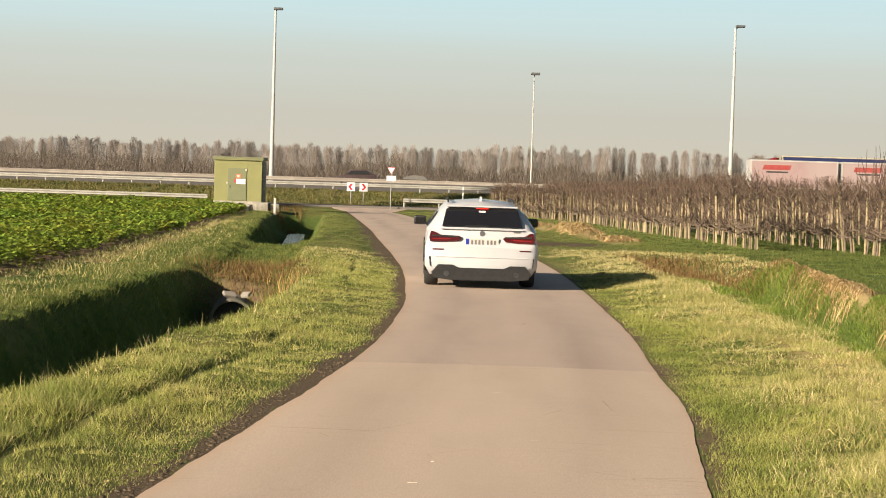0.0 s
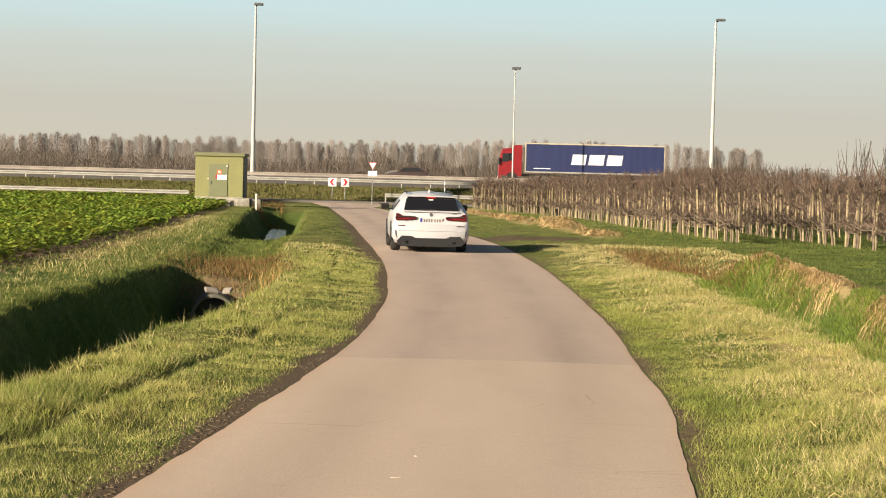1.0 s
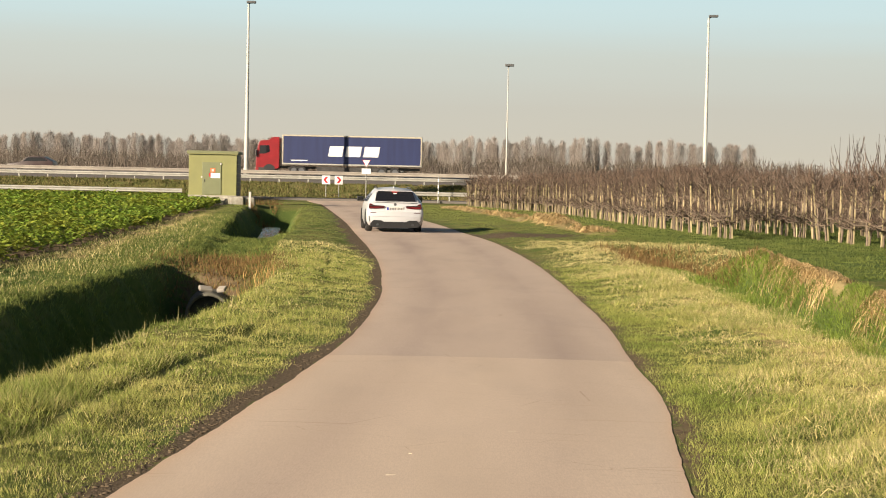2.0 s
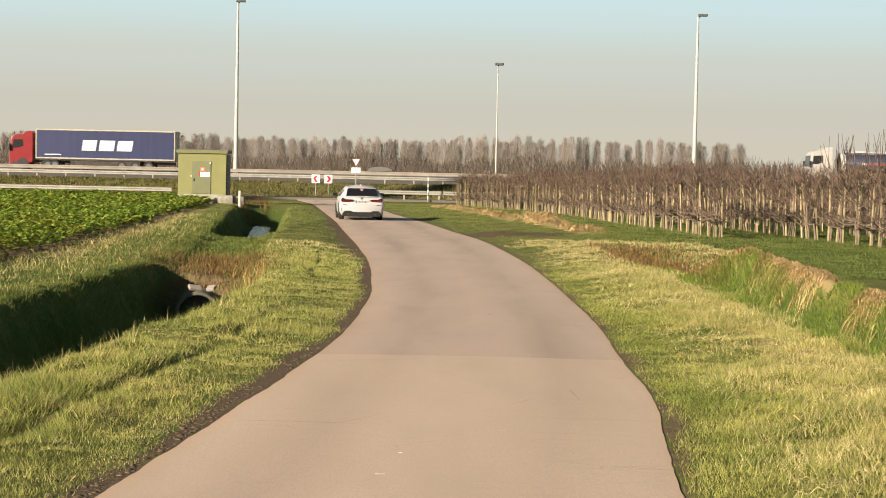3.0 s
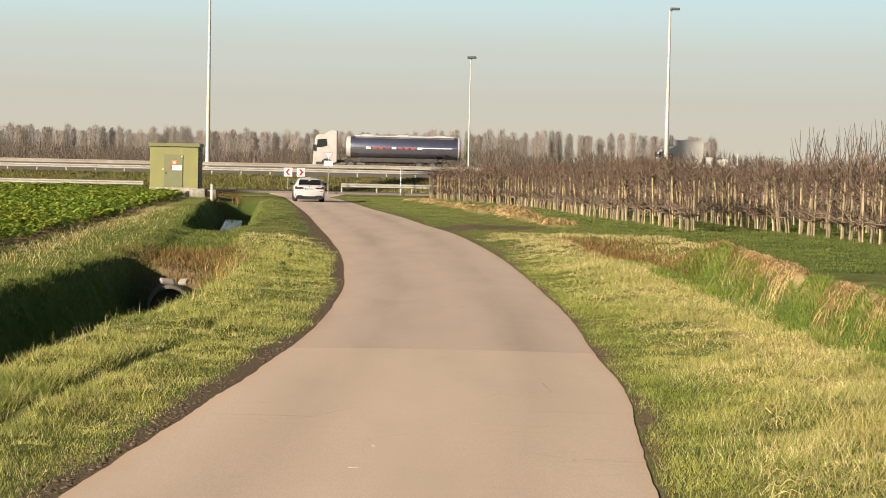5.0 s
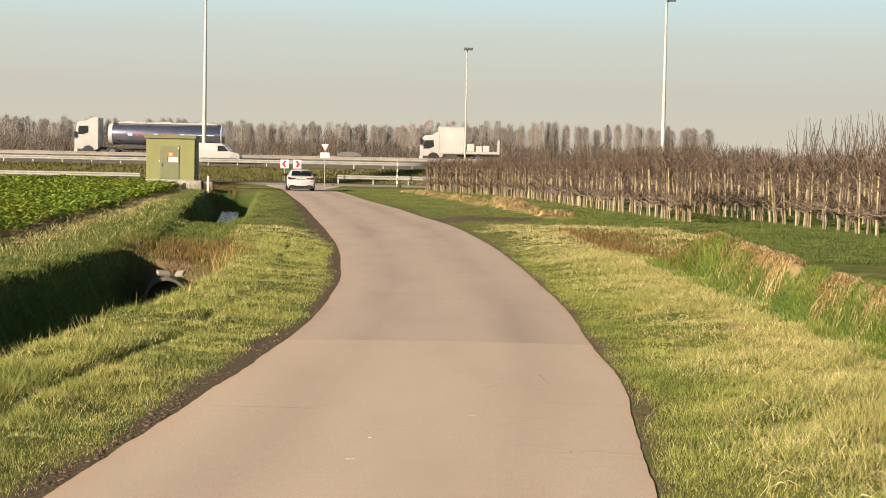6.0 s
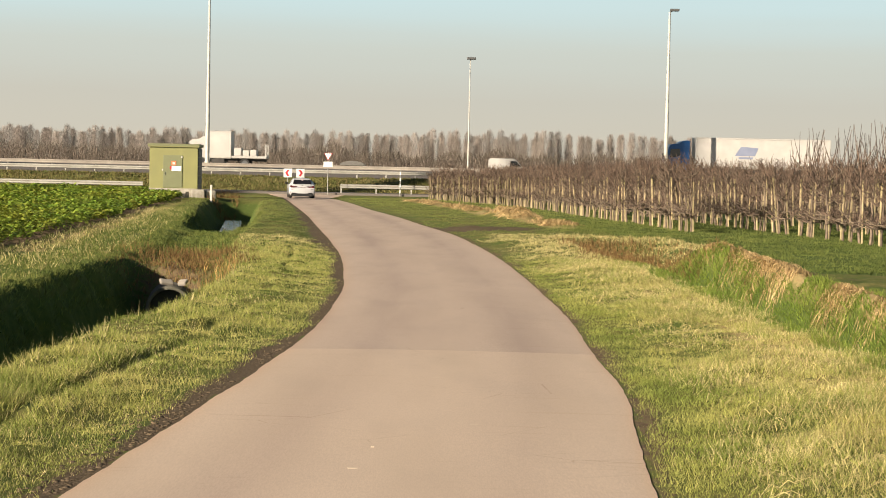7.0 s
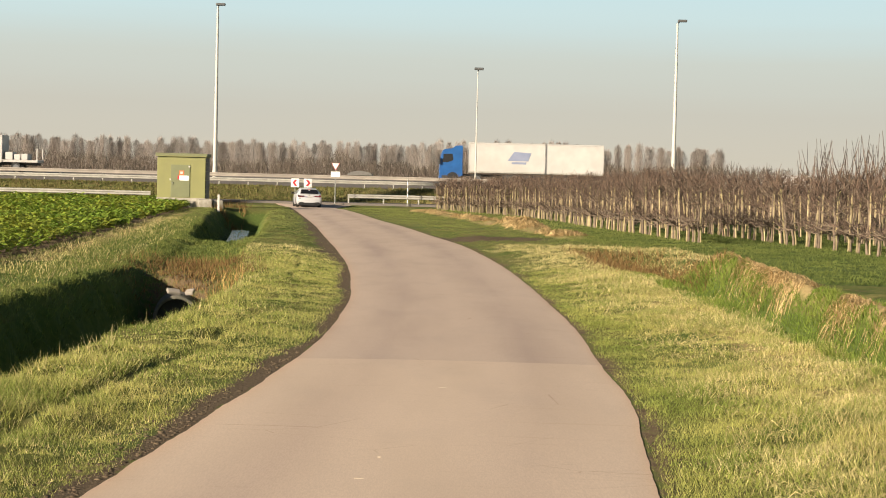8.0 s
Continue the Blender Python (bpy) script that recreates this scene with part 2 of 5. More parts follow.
def height(x, y):
    """Height of the land over the plan."""
    x, y = np.asarray(x, float), np.asarray(y, float)
    z = 0.02 * wavy(x, y, 0.7, 1) + 0.012 * wavy(x, y, 3.1, 4)
    left, right = glide(y, ROAD_Y, ROAD_L), glide(y, ROAD_Y, ROAD_R)
    away = np.maximum(left - x, x - right)                       # distance outside the road's edge
    z = z * step(0.1, 1.0, away)
    z = np.where(away > -0.13, z - 0.001, -0.06)
    z = z + 0.06 * step(0.3, 1.2, away) * (y < 112)
    z = z - 0.05 * np.exp(-((left - x - 0.95) / 0.08) ** 2) * (y < 32) * step(-0.5, 0.2, wavy(x, y, 1.1, 12))
    rough = step(0.12, 0.7, away) * (y < 60) * (away < 9)
    z = z + rough * (0.042 * wavy(x, y, 5.0, 3) + 0.026 * np.maximum(0, wavy(x, y, 11.0, 7)))
    # left ditch, broken by the filled crossing over the pipe
    near, far = np.interp(y, RIM_Y, RIM_NEAR), np.interp(y, RIM_Y, RIM_FAR)
    mid, half = (near + far) / 2, (near - far) / 2
    u = np.abs(x - mid) / half
    bowl = step(1.0, 0.42, u + 0.10 * wavy(x, y, 2.4, 9) * (u > 0.3))
    open_1 = step(26.7, 25.6, y + 0.35 * (x + 4.0))
    open_2 = step(43.5, 46.0, y) * step(97, 94, y)
    z = z - bowl * (1.05 * open_1 + 1.35 * open_2 + 0.16 * (1 - open_1) * (1 - open_2) * (y < 97))
    # right ditch with a raised far bank
    rmid, rhalf = np.interp(y, (0, 12, 27, 40), (4.3, 4.4, 4.55, 4.7)), 0.75
    keep = step(29.5, 26.5, y)
    z = z - 0.72 * step(1.0, 0.2, np.abs(x - rmid) / rhalf) * keep
    z = z - 0.34 * step(1.0, 0.2, np.abs(x - 4.4) / 1.15) * step(27.5, 29, y) * step(40, 36, y)
    z = z + (np.interp(y, (8, 14, 18, 24, 29), (0.06, 0.12, 0.19, 0.30, 0.40)) + 0.07 * wavy(x, y, 1.4, 6)) * np.exp(-((x - rmid - 0.66) / 0.42) ** 2) * step(31.0, 28.6, y)
    # heaps of cut grass along the orchard side of the lane
    heap = np.exp(-((x - np.interp(y, HEAP_Y, HEAP_X)) / 0.55) ** 2) * step(50, 54, y) * step(100, 94, y)
    z = z + heap * np.maximum(0, 0.16 + 0.22 * wavy(x, y, 0.55, 2) + 0.10 * wavy(x, y, 2.2, 6))
    # side road and motorway bank
    z = z + 0.30 * step(113, 120, y)
    z = z + (1.34 - 0.25) * step(124.5, 131.5, y) + 0.031 * np.clip(y - 133, 0, 27)
    z = z - 2.2 * step(164, 180, y)
    z = np.where((y > 116.2) & (y < 123.8), np.minimum(z, 0.27), z)
    return z


def grid_axis(*spans):
    out = [np.array([spans[0][0]])]
    for a, b, d in spans:
        k = max(1, int(round((b - a) / d)))
        out.append(np.linspace(a, b, k + 1)[1:])
    return np.concatenate(out)


GX = grid_axis((-2500, -300, 550), (-300, -60, 30), (-60, -16, 2), (-16, -11, 0.5), (-11, -7, 0.14), (-7, 7, 0.09), (7, 16, 0.5), (16, 60, 2), (60, 300, 30), (300, 2500, 550))
GY = grid_axis((-900, -60, 120), (-60, 5, 6), (5, 30, 0.11), (30, 56, 0.2), (56, 112, 0.8), (112, 136, 0.5), (136, 190, 2), (190, 600, 50), (600, 3500, 480))
xx, yy = np.meshgrid(GX, GY)
zz = height(xx, yy)
lft, rgt = road_left(yy), road_right(yy)
off = np.maximum(lft - xx, xx - rgt)
field_edge = np.interp(yy, FIELD_Y, FIELD_X)


def ground_material():
    m = bpy.data.materials.new("verge_grass_and_soil")
    m.use_nodes = True
    n, l = m.node_tree.nodes, m.node_tree.links
    b = n["Principled BSDF"]
    b.inputs["Roughness"].default_value = 0.95
    b.inputs["Specular IOR Level"].default_value = 0.15
    tc = n.new("ShaderNodeTexCoord")

    def noise_tex(scale, lo, hi, detail=6):
        t = n.new("ShaderNodeTexNoise")
        t.inputs["Scale"].default_value, t.inputs["Detail"].default_value = scale, detail
        l.new(tc.outputs["Object"], t.inputs["Vector"])
        r = n.new("ShaderNodeMapRange")
        r.inputs["From Min"].default_value, r.inputs["From Max"].default_value = lo, hi
        l.new(t.outputs["Fac"], r.inputs["Value"])
        return r.outputs["Result"], t.outputs["Fac"]

    def mix(a, c, f):
        x = n.new("ShaderNodeMix")
        x.data_type = "RGBA"
        for s, v in (("A", a), ("B", c)):
            if isinstance(v, tuple):
                x.inputs[s].default_value = (*v, 1)
            else:
                l.new(v, x.inputs[s])
        l.new(f, x.inputs["Factor"])
        return x.outputs["Result"]

    def attr(name, edge):
        """A zone whose border is frayed by noise."""
        a = n.new("ShaderNodeAttribute")
        a.attribute_name = name
        add = n.new("ShaderNodeMath")
        add.operation = "ADD"
        sub = n.new("ShaderNodeMath")
        sub.operation = "MULTIPLY_ADD"
        l.new(edge, sub.inputs[0])
        sub.inputs[1].default_value, sub.inputs[2].default_value = 0.9, -0.45
        l.new(a.outputs["Fac"], add.inputs[0])
        l.new(sub.outputs[0], add.inputs[1])
        r = n.new("ShaderNodeMapRange")
        r.inputs["From Min"].default_value, r.inputs["From Max"].default_value = 0.38, 0.62
        l.new(add.outputs[0], r.inputs["Value"])
        return r.outputs["Result"]
    fine, fine_raw = noise_tex(9, 0.35, 0.65)
    coarse, _ = noise_tex(0.9, 0.4, 0.62)
    tiny, tiny_raw = noise_tex(38, 0.3, 0.7)
    grass = mix((0.105, 0.112, 0.03), (0.185, 0.165, 0.06), fine)
    grass = mix(grass, (0.085, 0.115, 0.026), coarse)
    dry = mix((0.42, 0.33, 0.16), (0.27, 0.20, 0.09), fine)
    dirt = mix((0.15, 0.11, 0.068), (0.065, 0.048, 0.031), tiny)
    # dark greens: lush growth, with the left ditch's shade put into the colour
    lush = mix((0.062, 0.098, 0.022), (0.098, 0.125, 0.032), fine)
    soil = mix((0.21, 0.15, 0.085), (0.10, 0.07, 0.042), fine)
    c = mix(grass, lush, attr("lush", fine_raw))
    c = mix(c, dry, attr("dry", fine_raw))
    c = mix(c, soil, attr("soil", fine_raw))
    c = mix(c, dirt, attr("dirt", fine_raw))
    l.new(c, b.inputs["Base Color"])
    bp = n.new("ShaderNodeBump")
    bp.inputs["Strength"].default_value, bp.inputs["Distance"].default_value = 0.4, 0.03
    l.new(tiny_raw, bp.inputs["Height"])
    l.new(bp.outputs["Normal"], b.inputs["Normal"])
    return m


M["ground"] = ground_material()
nx, ny = len(GX), len(GY)
idx = np.arange(nx * ny).reshape(ny, nx)
quads = np.stack([idx[:-1, :-1], idx[:-1, 1:], idx[1:, 1:], idx[1:, :-1]], -1).reshape(-1, 4)
ground = tagged(new("ground", mesh_np("ground", np.stack([xx, yy, zz], -1).reshape(-1, 3), quads, M["ground"], True)),
                "grassy flat farmland with ditches and a motorway bank", "ground", kind="structure")
zones = {
    "dirt": np.clip(np.where(xx < lft, step(0.30, 0.05, off * np.interp(yy, (26, 36, 60, 75), (1, 0.42, 0.42, 1)) + 0.12 * wavy(xx, yy, 1.6, 21)) * 0.95, step(0.40, 0.0, off + 0.2 * wavy(xx, yy, 1.3, 22)) * 0.42) * (off > -1), 0, 1) * (yy < 118)
    + 1.0 * np.exp(-((xx - 1.9) / 1.9) ** 2 - ((yy - 47) / 2.6) ** 2)
    + 0.34 * (xx < 0) * np.exp(-((off - 0.95) / 0.12) ** 2) * (yy < 30),
    "soil": 0.66 * np.exp(-((xx - np.interp(yy, RIM_Y, RIM_NEAR) + 1.1) / 0.9) ** 2) * step(24.8, 25.6, yy) * step(33, 29, yy) + 0.62 * step(0.32, 0.02, off + 0.14 * wavy(xx, yy, 1.5, 25)) * (xx > rgt) * (yy < 60) + step(0.3, -0.4, xx - field_edge) * (yy < 114) * (yy > -60) * 0.9 + 0.5 * np.exp(-((xx - field_edge) / 0.5) ** 2) * (yy < 114),
    # left ditch below -0.22: the dark green paints in its shade
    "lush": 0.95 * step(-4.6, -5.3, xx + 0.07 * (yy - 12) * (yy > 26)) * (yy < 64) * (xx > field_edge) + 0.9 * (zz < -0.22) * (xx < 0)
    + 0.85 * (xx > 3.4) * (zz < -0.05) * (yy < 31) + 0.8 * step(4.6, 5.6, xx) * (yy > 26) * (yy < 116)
    + 0.9 * step(31, 34, yy) * step(60, 50, yy) * step(-3.4, -4.4, xx + 0.14 * (yy - 33)) * (xx < 0),
    "dry": 0.68 * np.exp(-((xx - np.interp(yy, (0, 12, 27, 40), (4.3, 4.4, 4.55, 4.7)) - 0.76) / 0.30) ** 2) * step(31, 29.5, yy) * (yy > 3)
    + 0.85 * np.exp(-((xx - field_edge - 0.45) / 0.45) ** 2) * (yy > 27) * (yy < 90)
    + 0.8 * np.exp(-((xx - np.interp(yy, HEAP_Y, HEAP_X)) / 0.7) ** 2) * (yy > 48) * (yy < 96)
    + 0.7 * np.exp(-((xx + 12.0) / 2.6) ** 2 - ((yy - 103) / 5) ** 2)
    + 0.55 * np.exp(-((xx - 4.2) / 0.6) ** 2 - ((yy - 33) / 5) ** 2)
    + 0.72 * step(0.5, 1.8, off) * (xx > 0) * (yy < 30) * (xx < 3.9)
    + 0.25 * np.exp(-((xx - np.interp(yy, RIM_Y, RIM_NEAR) + 1.1) / 0.9) ** 2) * step(25, 26.5, yy) * step(34, 31, yy)
    + 0.42 * ((yy > 125) & (yy < 133)) + 0.35 * (yy > 185),
}
for key, values in zones.items():
    a = ground.data.attributes.new(key, "FLOAT", "POINT")
    a.data.foreach_set("value", np.clip(values, 0, 1).astype(np.float32).ravel())


# ---- lane, side road and motorway ----
def road_material(name, c1, c2, c3, gritty=55):
    return mat(name, c1, c2, gritty, 0.85, bump=0.10, bump_scale=120, c3=c3, scale3=0.55, amount3=0.5, spec=0.3, stretch=(2.4, 0.4, 1))


def lane_wear(m, tint):
    """Darker wheel tracks and pale dusty bands along the lane, and thin cracks across it."""
    n, l = m.node_tree.nodes, m.node_tree.links
    b = n["Principled BSDF"]
    base = b.inputs["Base Color"].links[0].from_socket
    at = n.new("ShaderNodeAttribute")
    at.attribute_name = "across"
    tc = n.new("ShaderNodeTexCoord")

    def noise(scale, stretch, detail=4):
        mp, t = n.new("ShaderNodeMapping"), n.new("ShaderNodeTexNoise")
        mp.inputs["Scale"].default_value = stretch
        l.new(tc.outputs["Object"], mp.inputs["Vector"])
        l.new(mp.outputs["Vector"], t.inputs["Vector"])
        t.inputs["Scale"].default_value, t.inputs["Detail"].default_value = scale, detail
        return t.outputs["Fac"]

    def mul(c, factor, colour):
        x = n.new("ShaderNodeMix")
        x.data_type, x.blend_type = "RGBA", "MULTIPLY"
        l.new(factor, x.inputs["Factor"])
        l.new(c, x.inputs["A"])
        x.inputs["B"].default_value = (*colour, 1)
        return x.outputs["Result"]

    def ramp(v, stops):
        r = n.new("ShaderNodeValToRGB")
        e = r.color_ramp.elements
        e[0].position, e[0].color = stops[0][0], (*[stops[0][1]] * 3, 1)
        e[1].position, e[1].color = stops[-1][0], (*[stops[-1][1]] * 3, 1)
        for p, c in stops[1:-1]:
            k = e.new(p)
            k.color = (c, c, c, 1)
        l.new(v, r.inputs["Fac"])
        return r.outputs["Color"]

    def times(a, c):
        x = n.new("ShaderNodeMath")
        x.operation = "MULTIPLY"
        l.new(a, x.inputs[0])
        l.new(c, x.inputs[1])
        return x.outputs[0]
    tracks = ramp(at.outputs["Fac"], ((0.0, 0.0), (0.10, 0.1), (0.27, 0.95), (0.40, 0.25), (0.52, 0.05), (0.62, 0.25), (0.76, 0.9), (0.90, 0.15), (1.0, 0.0)))
    c = mul(base, times(tracks, ramp(noise(0.6, (1.6, 0.10, 1)), ((0.35, 0.25), (0.62, 1.0)))), tint)
    c = mul(c, ramp(noise(1.0, (1.5, 0.5, 1), 6), ((0.50, 0.0), (0.66, 0.5))), (0.88, 0.885, 0.90))
    c = mul(c, ramp(noise(2.6, (0.25, 5.0, 1), 3), ((0.66, 0.0), (0.71, 0.7))), (0.93, 0.91, 0.89))
    edge = ramp(at.outputs["Fac"], ((0.0, 1.0), (0.035, 0.25), (0.07, 0.0), (0.95, 0.0), (0.98, 0.25), (1.0, 1.0)))
    c = mul(c, edge, (1.0, 0.93, 0.86))
    v = n.new("ShaderNodeTexVoronoi")
    v.feature = "DISTANCE_TO_EDGE"
    mp = n.new("ShaderNodeMapping")
    mp.inputs["Scale"].default_value = (0.16, 0.42, 1)
    l.new(tc.outputs["Object"], mp.inputs["Vector"])
    l.new(mp.outputs["Vector"], v.inputs["Vector"])
    crack = times(ramp(v.outputs["Distance"], ((0.0, 1.0), (0.006, 0.0))), ramp(noise(0.7, (1, 1, 1)), ((0.52, 0.0), (0.6, 0.8))))
    c = mul(c, crack, (0.72, 0.68, 0.64))
    l.new(c, b.inputs["Base Color"])
    return m


M["lane"] = road_material("worn_asphalt_lane", (0.60, 0.475, 0.368), (0.53, 0.418, 0.325), (0.485, 0.38, 0.288))
M["lane_far"] = road_material("grey_asphalt_lane", (0.54, 0.425, 0.34), (0.47, 0.37, 0.293), (0.44, 0.343, 0.27))
lane_wear(M["lane"], (0.85, 0.835, 0.85))
lane_wear(M["lane_far"], (0.72, 0.705, 0.735))
M["asphalt"] = road_material("asphalt", (0.17, 0.15, 0.135), (0.13, 0.115, 0.10), (0.15, 0.13, 0.12))


def lane_strip(name, y0, y1, dy, material, z, label):
    ys = np.arange(y0, y1 + dy / 2, dy)
    us = np.linspace(0, 1, 13)
    l, r = road_left(ys)[:, None], road_right(ys)[:, None]
    x = l + (r - l) * us
    y = np.repeat(ys[:, None], 13, 1)
    zc = z + 0.012 * (1 - (2 * us - 1) ** 2) + 0.002 * wavy(x, y, 2.0, 2) + 0.30 * step(113, 120, y)
    top = np.stack([x, y, zc], -1).reshape(-1, 3)
    low = np.stack([x[:, [0, -1]], y[:, [0, -1]], zc[:, [0, -1]] - 0.12], -1).reshape(-1, 3)
    rim = np.stack([x[:, [0, -1]], y[:, [0, -1]], zc[:, [0, -1]]], -1).reshape(-1, 3)
    i = np.arange(len(ys) * 13).reshape(len(ys), 13)
    q = np.stack([i[:-1, :-1], i[:-1, 1:], i[1:, 1:], i[1:, :-1]], -1).reshape(-1, 4)
    j = len(top) + np.arange(len(ys) * 2).reshape(len(ys), 2)
    e = j + len(low)
    s1 = np.stack([j[:-1, 0], e[:-1, 0], e[1:, 0], j[1:, 0]], -1)
    s2 = np.stack([e[:-1, 1], j[:-1, 1], j[1:, 1], e[1:, 1]], -1)
    ob = new(name, mesh_np(name, np.concatenate([top, low, rim]), np.concatenate([q, s1, s2]), material, True))
    a = ob.data.attributes.new("across", "FLOAT", "POINT")
    ends = np.tile([0.0, 1.0], len(ys))
    a.data.foreach_set("value", np.concatenate([np.tile(us, len(ys)), ends, ends]).astype(np.float32))
    return tagged(ob, label, "road", kind="structure")


lane_strip("road", -8, 13.55, 0.07, M["lane"], 0.003, "pale worn beige surfaced farm lane with crumbled edges")
lane_strip("road_older", 13.55, 117.5, 0.25, M["lane_far"], 0.001, "older greyer stretch of the farm lane bending to the junction")
part("side_road", box(0, 120.1, 0.25, 240, 6.6, 0.16), M["asphalt"])
tagged(bpy.data.objects["side_road"], "grey asphalt side road along the motorway bank", "road", kind="structure")
prof = [(133.6, motorway_z(133.6) - 0.4), (133.6, motorway_z(133.6) + 0.02), (161, motorway_z(161) + 0.02), (161, motorway_z(161) - 0.5)]
part("motorway", prism(prof, "x", -400, 400), M["asphalt"])
tagged(bpy.data.objects["motorway"], "two-way asphalt motorway on a low bank", "road", kind="structure")


# ---- rails, poles and signs ----
M["chassis_grey"] = mat("dull_grey_steel", (0.16, 0.15, 0.14), (0.12, 0.115, 0.105), 4, 0.7)
M["pipe"] = mat("damp_pipe_concrete", (0.17, 0.155, 0.125), (0.11, 0.10, 0.085), 7, 0.9, bump=0.4, c3=(0.07, 0.075, 0.05), scale3=2.0)
def beam_profile(y, z):
    """Cross-section of a two-wave guardrail beam about 0.31 m high."""
    return [(y + 0.00, z - 0.155), (y - 0.06, z - 0.12), (y - 0.06, z - 0.05), (y + 0.00, z), (y - 0.06, z + 0.05), (y - 0.06, z + 0.12), (y, z + 0.155),
            (y + 0.012, z + 0.155), (y - 0.045, z + 0.115), (y - 0.045, z + 0.055), (y + 0.012, z), (y - 0.045, z - 0.055), (y - 0.045, z - 0.115), (y + 0.012, z - 0.155)]


def guardrail(x0, x1, y, z, gap, label, top=0.72):
    rail = thing("guardrail", label, "guardrail", pose(0, 0, 0))
    part("beam", prism(beam_profile(y, z + top - 0.16), "x", x0, x1), M["steel"], rail)
    me = finish("post", box(0, 0, 0, 0.10, 0.06, top + 0.25, 0.012), M["post_steel"])
    k = int((x1 - x0) / gap)
    for i in range(k + 1):
        p = new("post", me)
        p.parent = rail
        p.location = (x0 + i * gap + 0.06, y + 0.06, z + top / 2 - 0.14)
    return rail


guardrail(-64, 30, 132.6, 1.36, 2.43, "galvanised guardrail along the motorway edge with pale posts")
guardrail(-62, -20.7, 117.0, 0.14, 2.6, "low galvanised guardrail behind the crop field")
guardrail(-6.2, 14, 117.6, 0.22, 2.6, "low galvanised guardrail beside the orchard at the junction", 0.78)
bar = thing("median_barrier", "long pale double-beam barrier between the two carriageways", "barrier", pose(0, 0, 0))
for y in (145.2, 145.6):
    part("beam", prism([(y, 2.22), (y - 0.05, 2.28), (y, 2.38), (y - 0.05, 2.50), (y, 2.56), (y + 0.06, 2.56), (y + 0.06, 2.22)], "x", -120, 120), M["barrier"], bar)
me = finish("post", box(0, 0, 0, 0.14, 0.30, 0.85, 0.02), M["chassis_grey"])
for i in range(60):
    p = new("post", me)
    p.parent, p.location = bar, (-118 + i * 4, 145.4, 2.10)


def lamp_post(x, y, z, top, head, r=0.22):
    t = thing("lamp_post", "tall pale tapered motorway lamp post with a dark head", "lamp post", pose(x, y, z), "motorway lamp posts")
    part("pole", rod((0, 0, -0.5), (0, 0, top), r, r * 0.42, 12), M["pole_paint"], t, smooth=True)
    part("base_collar", rod((0, 0, 0), (0, 0, 0.9), r * 1.12, r * 1.12, 12), M["pole_paint"], t, smooth=True)
    part("arm", rod((0, 0, top - 0.05), (head * 0.6, 0, top + 0.12), 0.06, 0.05, 8), M["lamp_head"], t)
    part("lamp_head", box(head, 0, top + 0.18, 0.85, 0.45, 0.22, 0.06, m=pose(0, 0, 0)), M["lamp_head"], t)
    return t


lamp_post(-19.9, 145.5, 1.8, 15.9, 0.25)
lamp_post(22.6, 148.5, 1.9, 15.7, 0.45)
tagged(lamp_post(4.03, 147, 1.8, 10.75, 0.1, 0.085), "thin grey lamp post with a small dark head")


def chevron_sign(x, y, z, flip):
    t = thing("chevron_sign", "white chevron board with a red arrow on a post", "road sign", pose(x, y, z), "chevron boards at the bend")
    part("board", box(0, 0, 1.12, 0.64, 0.03, 0.68, 0.008), M["sign_white"], t)
    s = -1 if flip else 1
    pts = [(-0.17 * s, 0.25), (0.02 * s, 0.25), (0.20 * s, 0), (0.02 * s, -0.25), (-0.17 * s, -0.25), (0.02 * s, 0)]
    part("chevron", prism([(u, 1.12 + v) for u, v in pts], "y", -0.024, -0.018), M["sign_red"], t, "red arrow")
    part("post", rod((0, 0.05, -0.2), (0, 0.05, 1.4), 0.035, seg=8), M["sign_grey"], t)


chevron_sign(-10.72, 124.6, 0.62, True)
chevron_sign(-9.72, 124.6, 0.62, False)
t = thing("give_way_sign", "white give-way triangle with red border above a white plate", "road sign", pose(-7.06, 116.2, 0.12))
part("post", rod((0, 0.05, -0.3), (0, 0.05, 3.0), 0.038, seg=10), M["sign_grey"], t)
part("triangle", prism([(-0.31, 3.12), (0.31, 3.12), (0, 2.57)], "y", -0.02, 0.0, 0.004), M["sign_red"], t, "red-bordered triangle")
part("triangle_face", prism([(-0.26, 3.09), (0.26, 3.09), (0, 2.63)], "y", -0.026, -0.018), M["sign_white"], t)
part("plate", box(0, -0.01, 2.30, 0.66, 0.02, 0.38, 0.006), M["sign_white"], t)
t = thing("marker_post", "slim striped black and white marker post", "marker post", pose(-1.75, 116.6, 0.2))
for i in range(9):
    part("band", rod((0, 0, i * 0.22), (0, 0, i * 0.22 + 0.22), 0.045, seg=8), M["sign_white"] if i % 2 else M["sign_grey"], t)
t = thing("timber_stake", "pale timber stake beside the ditch", "stake", pose(-12.35, 92.2, 0.0))
part("shaft", box(0, 0, 0.38, 0.13, 0.13, 1.0, 0.02), M["plate"], t)


